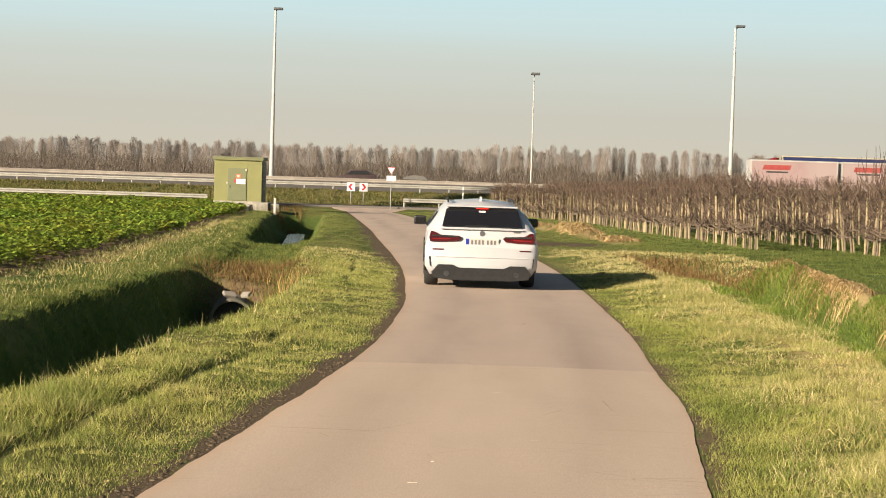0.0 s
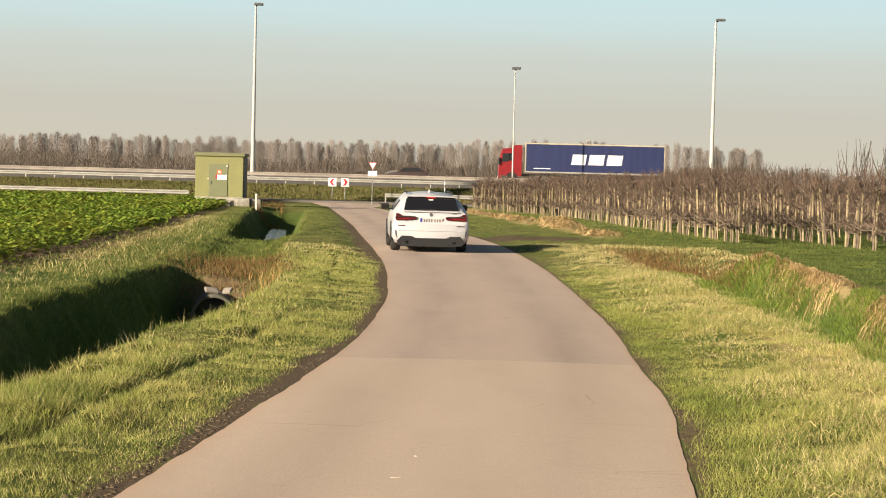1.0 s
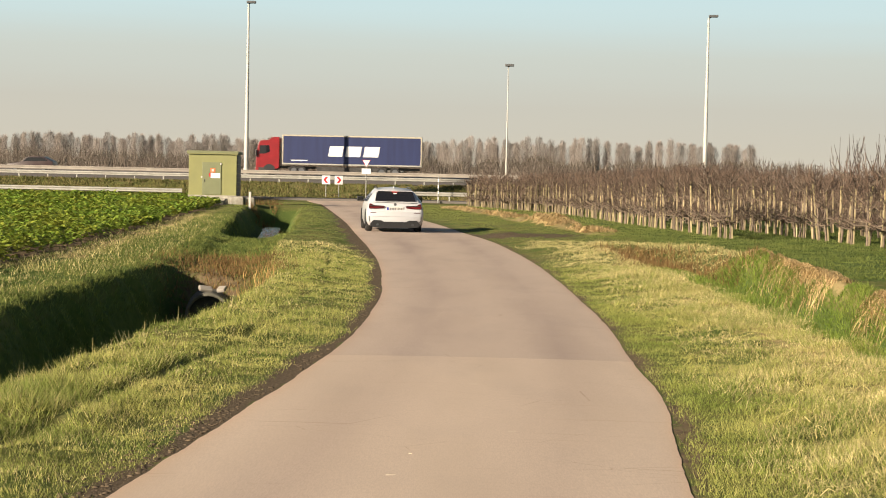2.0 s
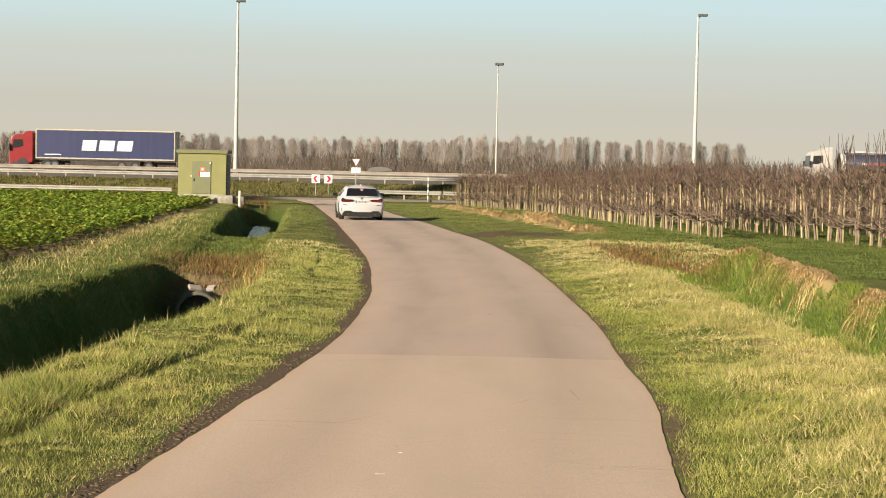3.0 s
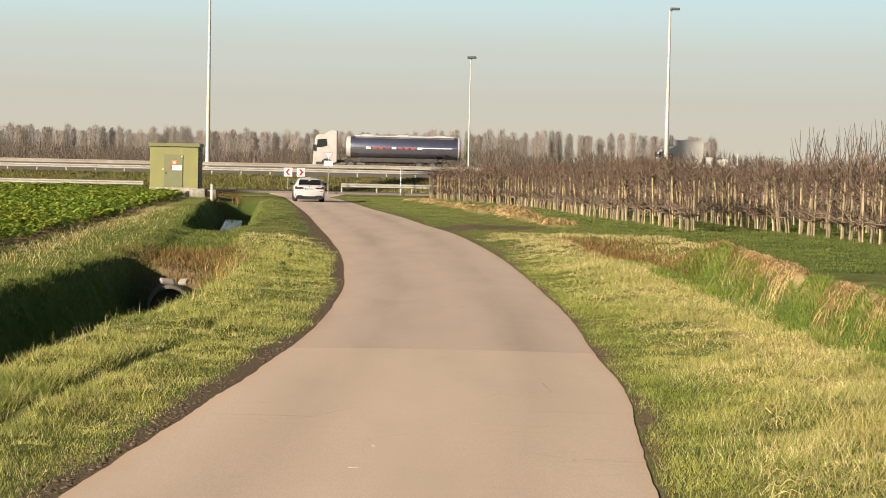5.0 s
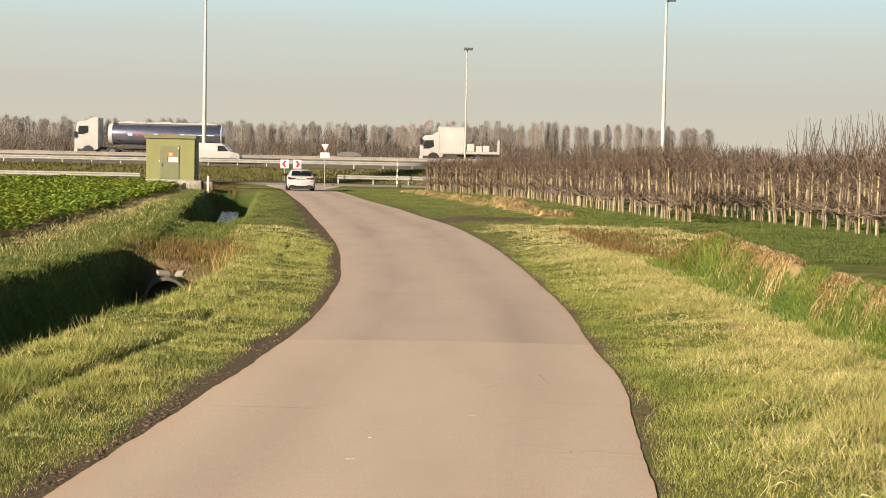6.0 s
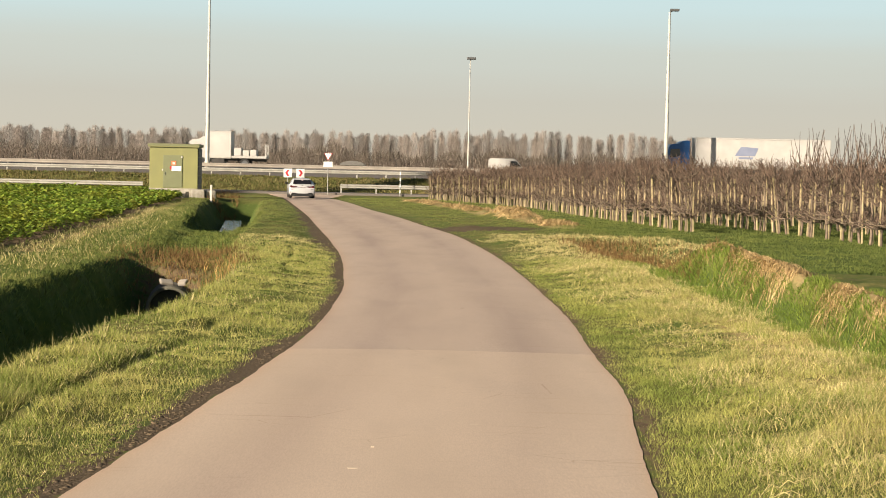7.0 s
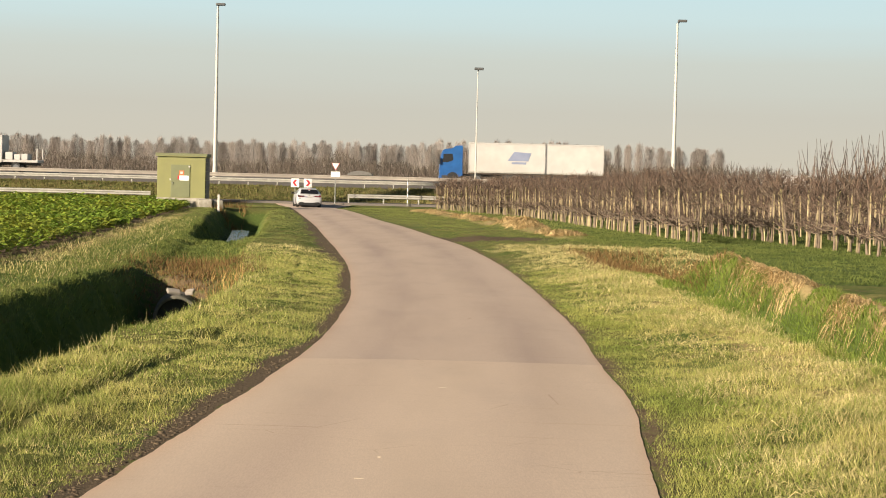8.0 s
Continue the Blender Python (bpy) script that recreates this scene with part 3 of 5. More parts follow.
# ---- transformer cabinet ----
def cabinet():
    t = thing("utility_cabinet", "olive-green utility cabinet with a grey-green door on a concrete base", "utility cabinet", pose(-15.3, 97, 0.0, 0, 0, 0))
    part("plinth", box(0, 0.75, 0.2, 3.0, 1.62, 0.8, 0.03), M["concrete"], t, "rough concrete base")
    part("body", box(0, 0.75, 1.85, 2.94, 1.6, 2.56, 0.02), M["cabinet_green"], t)
    part("roof", box(0.0, 0.75, 3.215, 3.16, 1.8, 0.19, 0.03), M["cabinet_roof"], t, "flat overhanging roof")
    part("roof_edge", box(0.0, -0.16, 3.13, 3.1, 0.03, 0.05), M["cabinet_green"], t)
    d = part("door", box(-0.05, -0.065, 1.62, 1.16, 0.05, 1.98, 0.012), M["cabinet_door"], t, "grey-green steel door")
    part("handle", box(-0.50, -0.105, 1.48, 0.05, 0.05, 0.17, 0.012), M["chrome"], d, "pale metal handle")
    part("lock", box(-0.66, -0.07, 1.70, 0.09, 0.03, 0.10, 0.01), M["plate"], d)
    part("hinge", box(0.50, -0.10, 2.50, 0.10, 0.03, 0.10, 0.01), M["plate"], d)
    part("warning_label", box(0.02, -0.096, 2.12, 0.30, 0.008, 0.27), M["sign_orange"], d, "faded orange warning label")
    part("label_mark", box(0.02, -0.102, 2.12, 0.16, 0.006, 0.15), M["plate"], d)
    part("notice", box(0.18, -0.096, 1.80, 0.58, 0.008, 0.30), M["sign_white"], d, "white notice plate")
    part("notice_tab", box(-0.16, -0.100, 1.84, 0.10, 0.008, 0.22), M["sign_red"], d)
    for i in range(9):
        part("vent_slat", box(1.485, 0.78, 0.72 + i * 0.275, 0.05, 1.5, 0.255, 0.008), M["plastic_black"], t)
    return t


cabinet()
for x, y, sx, sy, sz, a in ((-13.6, 95.6, 0.8, 0.6, 0.55, 8), (-14.5, 95.4, 0.7, 0.5, 0.4, -14), (-12.9, 95.9, 0.6, 0.5, 0.5, 20)):
    t = thing("concrete_block", "broken pale concrete block lying by the cabinet", "concrete block", pose(x, y, 0.05, 4, -3, a), "blocks by the cabinet")
    part("block", box(0, 0, sz / 2 - 0.05, sx, sy, sz, 0.05), M["concrete"], t)

# ---- culvert pipe in the ditch ----
t = thing("culvert_pipe", "grey concrete culvert pipe opening in the ditch", "pipe", pose(-4.03, 25.3, -0.69, -90, 0, 8))
rings = []
for r, d in ((0.315, 0.0), (0.325, 0.02), (0.36, 0.02), (0.375, 0.0), (0.375, -3.0), (0.315, -3.0)):
    rings.append([(r * math.cos(a), r * math.sin(a), -d) for a in np.linspace(0, 2 * math.pi, 28, endpoint=False)])
bm = bmesh.new()
rows = [[bm.verts.new(p) for p in r] for r in rings + rings[:1]]
for r, s in zip(rows, rows[1:]):
    for i in range(28):
        bm.faces.new((r[i], r[(i + 1) % 28], s[(i + 1) % 28], s[i]))
bmesh.ops.recalc_face_normals(bm, faces=bm.faces[:])
part("pipe_ring", bm, M["pipe"], t, smooth=True)
# black disc added to stand for the shade deep in the pipe
part("pipe_dark_plug", rod((0, 0, 0.32), (0, 0, 0.5), 0.32, seg=24), M["plastic_black"], t)
for a, b, c, m in ((-0.08, -0.31, 0.22, 7), (0.13, -0.31, 0.14, -6)):
    k = thing("rubble_slab", "pale concrete rubble above the pipe", "rubble", pose(-4.0 + a, 25.45, b, 24, m, 5 + 3 * m), "rubble over the pipe")
    part("slab", box(0, 0.1, 0, c, 0.14, 0.06, 0.02), M["barrier"], k)
for x, y, w, d, z in ((-4.05, 15, 1.1, 22, -0.88), (-8.5, 64, 0.9, 46, -1.02)):
    bm = bmesh.new()
    ys = np.linspace(y - d / 2, y + d / 2, 24)
    mids = (np.interp(ys, RIM_Y, RIM_NEAR) + np.interp(ys, RIM_Y, RIM_FAR)) / 2
    rows = [(bm.verts.new((m - w / 2, v, z)), bm.verts.new((m + w / 2, v, z))) for m, v in zip(mids, ys)]
    for p, q in zip(rows, rows[1:]):
        bm.faces.new((p[0], p[1], q[1], q[0]))
    tagged(part("water", bm, M["water"]), "still dark water in the bottom of the ditch", "water", kind="structure")

M["far_wood"] = mat("weathered_dark_boards", (0.10, 0.085, 0.07), (0.07, 0.06, 0.05), 2, 0.9)


def far_shed():
    t = thing("shed", "low dark arched field shed beyond the motorway", "shed", pose(-9.1, 200, -0.3))
    arc = [(1.6 * math.cos(a), 3.35 + 0.55 * math.sin(a)) for a in np.linspace(0, math.pi, 9)]
    part("roof", prism(arc, "y", 0, 4), M["chassis_grey"], t, "dark curved roof")
    part("wall", box(0, 2, 1.65, 3.0, 3.8, 3.5, 0.02), M["far_wood"], t)


far_shed()

# ---- sky haze round the horizon ----
def haze_ring():
    m = bpy.data.materials.new("hazy_horizon_sky")
    m.use_nodes = True
    n, l = m.node_tree.nodes, m.node_tree.links
    n.remove(n["Principled BSDF"])
    tc = n.new("ShaderNodeTexCoord")
    sp = n.new("ShaderNodeSeparateXYZ")
    l.new(tc.outputs["Object"], sp.inputs[0])
    mp = n.new("ShaderNodeMapping")
    mp.inputs["Scale"].default_value = (0.0006, 0.0006, 0.012)
    l.new(tc.outputs["Object"], mp.inputs["Vector"])
    nz = n.new("ShaderNodeTexNoise")
    nz.inputs["Scale"].default_value, nz.inputs["Detail"].default_value = 1.0, 3
    l.new(mp.outputs["Vector"], nz.inputs["Vector"])
    ad = n.new("ShaderNodeMath")
    ad.operation = "MULTIPLY_ADD"
    l.new(nz.outputs["Fac"], ad.inputs[0])
    ad.inputs[1].default_value = 60
    l.new(sp.outputs["Z"], ad.inputs[2])
    r = n.new("ShaderNodeMapRange")
    r.inputs["From Min"].default_value, r.inputs["From Max"].default_value = 30, 530
    l.new(ad.outputs[0], r.inputs["Value"])
    cr = n.new("ShaderNodeValToRGB")
    stops = ((0.0, (0.63, 0.58, 0.47)), (0.16, (0.60, 0.555, 0.455)), (0.34, (0.575, 0.555, 0.475)), (0.55, (0.585, 0.62, 0.56)), (0.75, (0.58, 0.72, 0.72)), (1.0, (0.53, 0.75, 0.81)))
    e = cr.color_ramp.elements
    e[0].position, e[0].color = stops[0][0], (*stops[0][1], 1)
    e[1].position, e[1].color = stops[-1][0], (*stops[-1][1], 1)
    for p, c in stops[1:-1]:
        k = e.new(p)
        k.color = (*c, 1)
    l.new(r.outputs["Result"], cr.inputs["Fac"])
    em = n.new("ShaderNodeEmission")
    em.inputs["Strength"].default_value = 0.70
    l.new(cr.outputs["Color"], em.inputs["Color"])
    l.new(em.outputs[0], n["Material Output"].inputs["Surface"])
    bm = bmesh.new()
    k = 64
    lo = [bm.verts.new((3400 * math.sin(2 * math.pi * i / k), 3400 * math.cos(2 * math.pi * i / k), -40)) for i in range(k)]
    hi = [bm.verts.new((3400 * math.sin(2 * math.pi * i / k), 3400 * math.cos(2 * math.pi * i / k), 640)) for i in range(k)]
    for i in range(k):
        j = (i + 1) % k
        bm.faces.new((lo[j], lo[i], hi[i], hi[j]))
    tagged(part("backdrop", bm, m), "hazy pale beige to light blue winter sky", "sky", kind="structure")


haze_ring()


M["red_bar"] = mat("red_light_bar", (0.22, 0.012, 0.016), (0.18, 0.01, 0.012), 6, 0.2)


# ---- the white estate car on the lane: rear bumper at y = 0, heading along +y ----
def wheel(parent, x, y, r, w, detail=True):
    """A tyre with a rim, axle along x."""
    bm = bmesh.new()
    prof = [(r * 0.62, -w / 2), (r * 0.93, -w / 2), (r, -w * 0.33), (r, w * 0.33), (r * 0.93, w / 2), (r * 0.62, w / 2)]
    k = 24 if detail else 14
    rows = [[bm.verts.new((v, u * math.cos(a), u * math.sin(a))) for u, v in prof] for a in np.linspace(0, 2 * math.pi, k, endpoint=False)]
    for i in range(k):
        p, q = rows[i], rows[(i + 1) % k]
        for j in range(len(prof) - 1):
            bm.faces.new((p[j], q[j], q[j + 1], p[j + 1]))
    bmesh.ops.recalc_face_normals(bm, faces=bm.faces[:])
    t = part("wheel", bm, M["rubber"], parent, smooth=True)
    t.location = (x, y, r)
    part("rim", rod((-w * 0.42, 0, 0), (w * 0.42, 0, 0), r * 0.64, seg=k), M["rim"], t)
    return t


def mirrored(half):
    return [(x, y, z) for x, y, z in half] + [(-x, y, z) for x, y, z in half[::-1]]


def estate_car():
    t = thing("car", "white estate car with dark rear window and red tail lights", "car")
    st = (  # y, then bottom, sill, flank, belt, pillar foot, roof edge, roof
        (0.00, (0.60, 0.30), (0.78, 0.36), (0.81, 0.55), (0.78, 0.63), (0.74, 0.65), (0.60, 0.66), (0.02, 0.665)),
        (0.06, (0.74, 0.25), (0.88, 0.35), (0.90, 0.58), (0.87, 0.68), (0.83, 0.72), (0.68, 0.735), (0.02, 0.74)),
        (0.11, (0.80, 0.22), (0.90, 0.34), (0.912, 0.62), (0.86, 0.88), (0.80, 0.925), (0.70, 0.945), (0.02, 0.955)),
        (0.28, (0.82, 0.20), (0.91, 0.34), (0.914, 0.64), (0.87, 0.92), (0.77, 1.00), (0.67, 1.075), (0.02, 1.10)),
        (0.40, (0.82, 0.19), (0.91, 0.34), (0.914, 0.64), (0.88, 0.935), (0.735, 1.10), (0.615, 1.205), (0.02, 1.245)),
        (0.50, (0.82, 0.19), (0.91, 0.34), (0.914, 0.64), (0.885, 0.94), (0.71, 1.18), (0.585, 1.285), (0.02, 1.325)),
        (1.30, (0.82, 0.18), (0.89, 0.34), (0.905, 0.62), (0.885, 0.93), (0.67, 1.265), (0.555, 1.375), (0.02, 1.42)),
        (2.30, (0.82, 0.18), (0.88, 0.34), (0.90, 0.62), (0.885, 0.92), (0.66, 1.27), (0.55, 1.385), (0.02, 1.43)),
        (2.85, (0.82, 0.18), (0.88, 0.34), (0.90, 0.62), (0.88, 0.91), (0.67, 1.18), (0.56, 1.29), (0.02, 1.335)),
        (3.45, (0.82, 0.18), (0.89, 0.34), (0.905, 0.62), (0.87, 0.89), (0.78, 0.94), (0.60, 0.98), (0.02, 1.01)),
        (4.25, (0.80, 0.19), (0.88, 0.32), (0.89, 0.56), (0.84, 0.76), (0.74, 0.81), (0.55, 0.84), (0.02, 0.86)),
        (4.66, (0.55, 0.22), (0.66, 0.32), (0.68, 0.50), (0.62, 0.62), (0.55, 0.66), (0.40, 0.69), (0.02, 0.70)),
    )
    rings = [mirrored([(0.02, y, p[0][1])] + [(x, y, z) for x, z in p]) for y, *p in st]
    b = part("body", loft(rings), M["paint_white"], t, smooth=True)
    part("bumper_crease", box(0, -0.004, 0.50, 1.50, 0.02, 0.012, 0.004), M["paint_white"], b)
    part("tailgate_lip", box(0, 0.085, 0.945, 1.34, 0.05, 0.018, 0.008), M["paint_white"], b)
    part("roof_spoiler", box(0, 0.44, 1.302, 1.16, 0.20, 0.026, 0.012), M["paint_white"], t)
    glassm = bmesh.new()
    for off in (0.014, 0.034):
        for x, y, z in ((-0.645, 0.125, 0.967), (0.645, 0.125, 0.967), (0.585, 0.385, 1.225), (0.53, 0.412, 1.262), (-0.53, 0.412, 1.262), (-0.585, 0.385, 1.225)):
            glassm.verts.new((x, y - off * 0.72, z + off * 0.69))
    glassm.verts.ensure_lookup_table()
    v = glassm.verts
    glassm.faces.new(v[0:6]), glassm.faces.new(v[6:12])
    for i in range(6):
        glassm.faces.new((v[i], v[(i + 1) % 6], v[6 + (i + 1) % 6], v[6 + i]))
    bmesh.ops.recalc_face_normals(glassm, faces=glassm.faces[:])
    w = part("rear_window", glassm, M["glass_dark"], t, "dark tinted rear window")
    part("wiper", rod((-0.28, 0.085, 0.995), (0.10, 0.09, 1.0), 0.009, seg=6), M["plastic_black"], w)
    part("window_label", box(0.0, 0.325, 1.222, 0.11, 0.01, 0.03), M["sign_white"], w, "small white sticker")
    part("brake_light_high", box(0, 0.345, 1.272, 0.20, 0.02, 0.014), M["brake_glow"], t, "lit red brake strip")
    for s in (-1, 1):
        pts = [(s * 0.335, 0.805), (s * 0.37, 0.755), (s * 0.60, 0.735), (s * 0.835, 0.735), (s * 0.85, 0.80), (s * 0.825, 0.90), (s * 0.77, 0.895), (s * 0.68, 0.845), (s * 0.37, 0.835)]
        k = part("tail_light", prism(pts, "y", 0.028, 0.16, 0.008), M["red_lens"], t, "dark red L-shaped tail light")
        part("light_bar", prism([(s * 0.50, 0.775), (s * 0.80, 0.765), (s * 0.80, 0.785), (s * 0.50, 0.795)], "y", 0.020, 0.03), M["red_bar"], k)
        part("smoked_strip", prism([(s * 0.36, 0.812), (s * 0.80, 0.818), (s * 0.80, 0.842), (s * 0.69, 0.840), (s * 0.37, 0.832)], "y", 0.020, 0.03), M["plastic_black"], k)
        part("reflector", box(s * 0.70, 0.004, 0.615, 0.19, 0.02, 0.022, 0.005), M["red_lens"], t)
        part("bumper_vent", prism([(s * 0.815, 0.34), (s * 0.83, 0.36), (s * 0.845, 0.50), (s * 0.825, 0.50)], "y", -0.004, 0.10), M["plastic_black"], t)
        part("exhaust_tip", rod((s * 0.56, -0.02, 0.235), (s * 0.56, 0.16, 0.235), 0.045, seg=14), M["lamp_head"], t, "round exhaust tip")
        part("roof_rail", rod((s * 0.545, 0.95, 1.405), (s * 0.535, 2.35, 1.425), 0.017, seg=8), M["plastic_black"], t)
        for y, z in ((0.95, 1.375), (2.35, 1.40)):
            part("rail_foot", box(s * 0.545, y, z, 0.03, 0.08, 0.04, 0.01), M["plastic_black"], t)
        m = part("mirror", box(s * 1.00, 2.92, 1.02, 0.22, 0.13, 0.155, 0.04), M["plastic_black"], t, "dark door mirror")
        part("mirror_arm", box(s * 0.89, 2.95, 0.96, 0.14, 0.06, 0.04, 0.01), M["plastic_black"], m)
        part("mirror_glass", box(s * 1.01, 2.848, 1.02, 0.15, 0.008, 0.09), M["glass_dark"], m)
        for y0, y1 in ((0.78, 1.42), (1.50, 2.16), (2.24, 2.92)):
            bm = bmesh.new()
            quad = [(0.875, y0, 0.965), (0.872, y1, 0.955), (0.695 if y1 < 2.6 else 0.80, y1 - 0.05, 1.225 if y1 < 2.6 else 1.05), (0.705, y0 + 0.02, 1.20)]
            a = [bm.verts.new((s * (x + 0.006), y, z)) for x, y, z in quad]
            c = [bm.verts.new((s * (x + 0.022), y, z + 0.004)) for x, y, z in quad]
            bm.faces.new(a), bm.faces.new(c)
            for i in range(4):
                bm.faces.new((a[i], a[(i + 1) % 4], c[(i + 1) % 4], c[i]))
            bmesh.ops.recalc_face_normals(bm, faces=bm.faces[:])
            part("side_window", bm, M["glass_dark"], t)
        for y in (0.93, 3.78):
            wheel(t, s * 0.795, y, 0.33, 0.225)
            part("wheel_arch", prism([(y + 0.37 * math.cos(a), 0.33 + 0.37 * math.sin(a)) for a in np.linspace(-0.2, math.pi + 0.2, 14)], "x", s * 0.90, s * 0.921), M["plastic_black"], t)
    p = part("number_plate", box(0, 0.045, 0.738, 0.54, 0.02, 0.125, 0.006), M["plate"], t, "white plate with blue strip")
    part("plate_strip", box(-0.235, 0.033, 0.738, 0.05, 0.006, 0.11), M["plate_blue"], p)
    for i in range(7):
        part("plate_bar", box(-0.16 + i * 0.058 + (0.02 if i > 3 else 0), 0.033, 0.738, 0.032, 0.006, 0.07), M["plate_bar"], p)
    part("badge", rod((0, 0.078, 0.875), (0, 0.105, 0.875), 0.042, seg=20), M["rim"], t, "round metal badge")
    part("model_badge", box(0.56, 0.095, 0.912, 0.11, 0.012, 0.022), M["rim"], t)
    dif = [(-0.76, 0.16), (-0.80, 0.25), (-0.70, 0.375), (-0.46, 0.375), (-0.36, 0.33), (0.36, 0.33), (0.46, 0.375), (0.70, 0.375), (0.80, 0.25), (0.76, 0.16), (0.48, 0.13), (-0.48, 0.13)]
    part("rear_diffuser", prism(dif, "y", -0.02, 0.30, 0.01), M["plastic_black"], t, "black lower bumper")
    part("underbody", box(0, 2.3, 0.24, 1.45, 4.0, 0.14, 0.03), M["plastic_black"], t)
    part("aerial", prism([(1.05, 1.385), (1.25, 1.41), (1.05, 1.465)], "x", -0.02, 0.02, 0.006), M["paint_white"], t)
    return t


lane_car = estate_car()
lane_car.scale = (0.965, 0.975, 0.975)

# ---- motorway traffic: fronts at x = 0, heading along -x ----
M["truck_red"] = mat("red_lorry_paint", (0.24, 0.013, 0.017), (0.20, 0.012, 0.015), 2, 0.35)
M["truck_blue"] = mat("blue_lorry_paint", (0.02, 0.10, 0.30), (0.018, 0.08, 0.24), 2, 0.3)
M["truck_white"] = mat("white_lorry_paint", (0.47, 0.455, 0.43), (0.41, 0.39, 0.37), 1.5, 0.4, c3=(0.33, 0.31, 0.28), scale3=0.5, amount3=0.4)
M["curtain_navy"] = mat("navy_curtain", (0.012, 0.019, 0.072), (0.016, 0.025, 0.09), 1.2, 0.55, bump=0.3, bump_scale=3, stretch=(2, 1, 0.2))
M["curtain_white"] = mat("white_trailer_side", (0.50, 0.485, 0.455), (0.44, 0.42, 0.40), 0.9, 0.5, c3=(0.38, 0.36, 0.33), scale3=0.4, amount3=0.5)
M["curtain_pink"] = mat("faded_pink_box_side", (0.34, 0.245, 0.235), (0.30, 0.205, 0.20), 0.8, 0.55, c3=(0.36, 0.30, 0.285), scale3=0.4)
M["cream"] = mat("cream_roof_rail", (0.46, 0.41, 0.30), (0.40, 0.35, 0.26), 2, 0.5)
M["chassis"] = mat("dirty_chassis", (0.035, 0.033, 0.03), (0.06, 0.055, 0.05), 4, 0.8)
M["tank_steel"] = mat("dark_polished_tank", (0.48, 0.48, 0.58), (0.40, 0.40, 0.50), 1.2, 0.2, 0.92)
M["logo_white"] = mat("white_print", (0.75, 0.75, 0.75), (0.68, 0.68, 0.68), 2, 0.5)
M["logo_red"] = mat("red_print", (0.30, 0.04, 0.04), (0.34, 0.08, 0.065), 2, 0.5)
M["logo_blue"] = mat("blue_print", (0.20, 0.23, 0.33), (0.23, 0.26, 0.36), 2, 0.5)
M["car_dark"] = mat("dark_car_paint", (0.05, 0.03, 0.028), (0.06, 0.04, 0.036), 2, 0.3)


def lorry_wheel(parent, x, y):
    w = wheel(parent, 0, 0, 0.50, 0.34, False)
    w.matrix_basis = pose(x, y, 0.50, 0, 0, 90)


def cab(t, paint, high=3.75):
    prof = [(0.0, 0.45), (-0.03, 1.35), (0.02, 1.9), (0.16, high - 0.80), (0.30, high - 0.50), (0.50, high - 0.38), (1.20, high - 0.30), (1.55, high - 0.05), (1.9, high), (2.25, high - 0.02), (2.25, 0.75), (1.8, 0.6), (1.72, 0.45)]
    b = part("cab", prism(prof, "y", -1.22, 1.22, 0.05), paint, t)
    part("windscreen", prism([(0.03, 1.92), (0.165, high - 0.84), (0.125, high - 0.83), (-0.015, 1.92)], "y", -1.08, 1.08), M["glass_dark"], b)
    for s in (-1, 1):
        part("side_window", prism([(0.30, high - 1.65), (0.38, high - 0.86), (1.28, high - 0.82), (1.34, high - 1.45), (0.80, high - 1.65)], "y", s * 1.215, s * 1.235), M["glass_dark"], b)
        part("door_mirror", box(0.02, s * 1.36, 2.15, 0.16, 0.20, 0.62, 0.04), M["plastic_black"], b)
        part("wheel_arch", prism([(1.30 + 0.60 * math.cos(a), 0.5 + 0.60 * math.sin(a)) for a in np.linspace(0, math.pi, 10)], "y", s * 1.20, s * 1.228), M["plastic_black"], b)
        lorry_wheel(t, 1.30, s * 1.05)
        part("side_step", box(0.55, s * 1.19, 0.62, 0.6, 0.08, 0.3, 0.02), M["chassis"], b)
    part("grille", box(-0.015, 0, 1.05, 0.06, 1.5, 0.6, 0.02), M["plastic_black"], b)
    part("bumper", box(0.06, 0, 0.55, 0.24, 2.36, 0.35, 0.05), paint, b)
    for s in (-0.85, 0.85):
        part("headlight", box(-0.055, s, 0.62, 0.04, 0.36, 0.18, 0.02), M["sign_white"], b)
    return b


def chassis(t, x0, x1, drive, axles):
    part("chassis", box((x0 + x1) / 2, 0, 0.85, x1 - x0, 1.0, 0.22), M["chassis"], t)
    for x in (*drive, *axles):
        for s in (-1, 1):
            lorry_wheel(t, x, s * 1.02)


def body_box(t, x0, x1, z0, z1, side, rail, name="trailer_box"):
    b = part(name, box((x0 + x1) / 2, 0, (z0 + z1) / 2, x1 - x0, 2.46, z1 - z0, 0.03), side, t)
    part("roof_rail", box((x0 + x1) / 2, 0, z1 + 0.035, x1 - x0 + 0.03, 2.52, 0.13, 0.02), rail, b)
    part("bottom_rail", box((x0 + x1) / 2, 0, z0 + 0.02, x1 - x0 + 0.02, 2.52, 0.14, 0.02), M["steel"], b)
    for x in (x0 + 0.04, x1 - 0.04):
        part("corner_post", box(x, 0, (z0 + z1) / 2, 0.10, 2.50, z1 - z0 - 0.02, 0.01), rail, b)
    part("side_guard", box((x0 + x1) / 2, 0, 0.72, (x1 - x0) * 0.5, 2.30, 0.40, 0.02), M["chassis"], t)
    return b


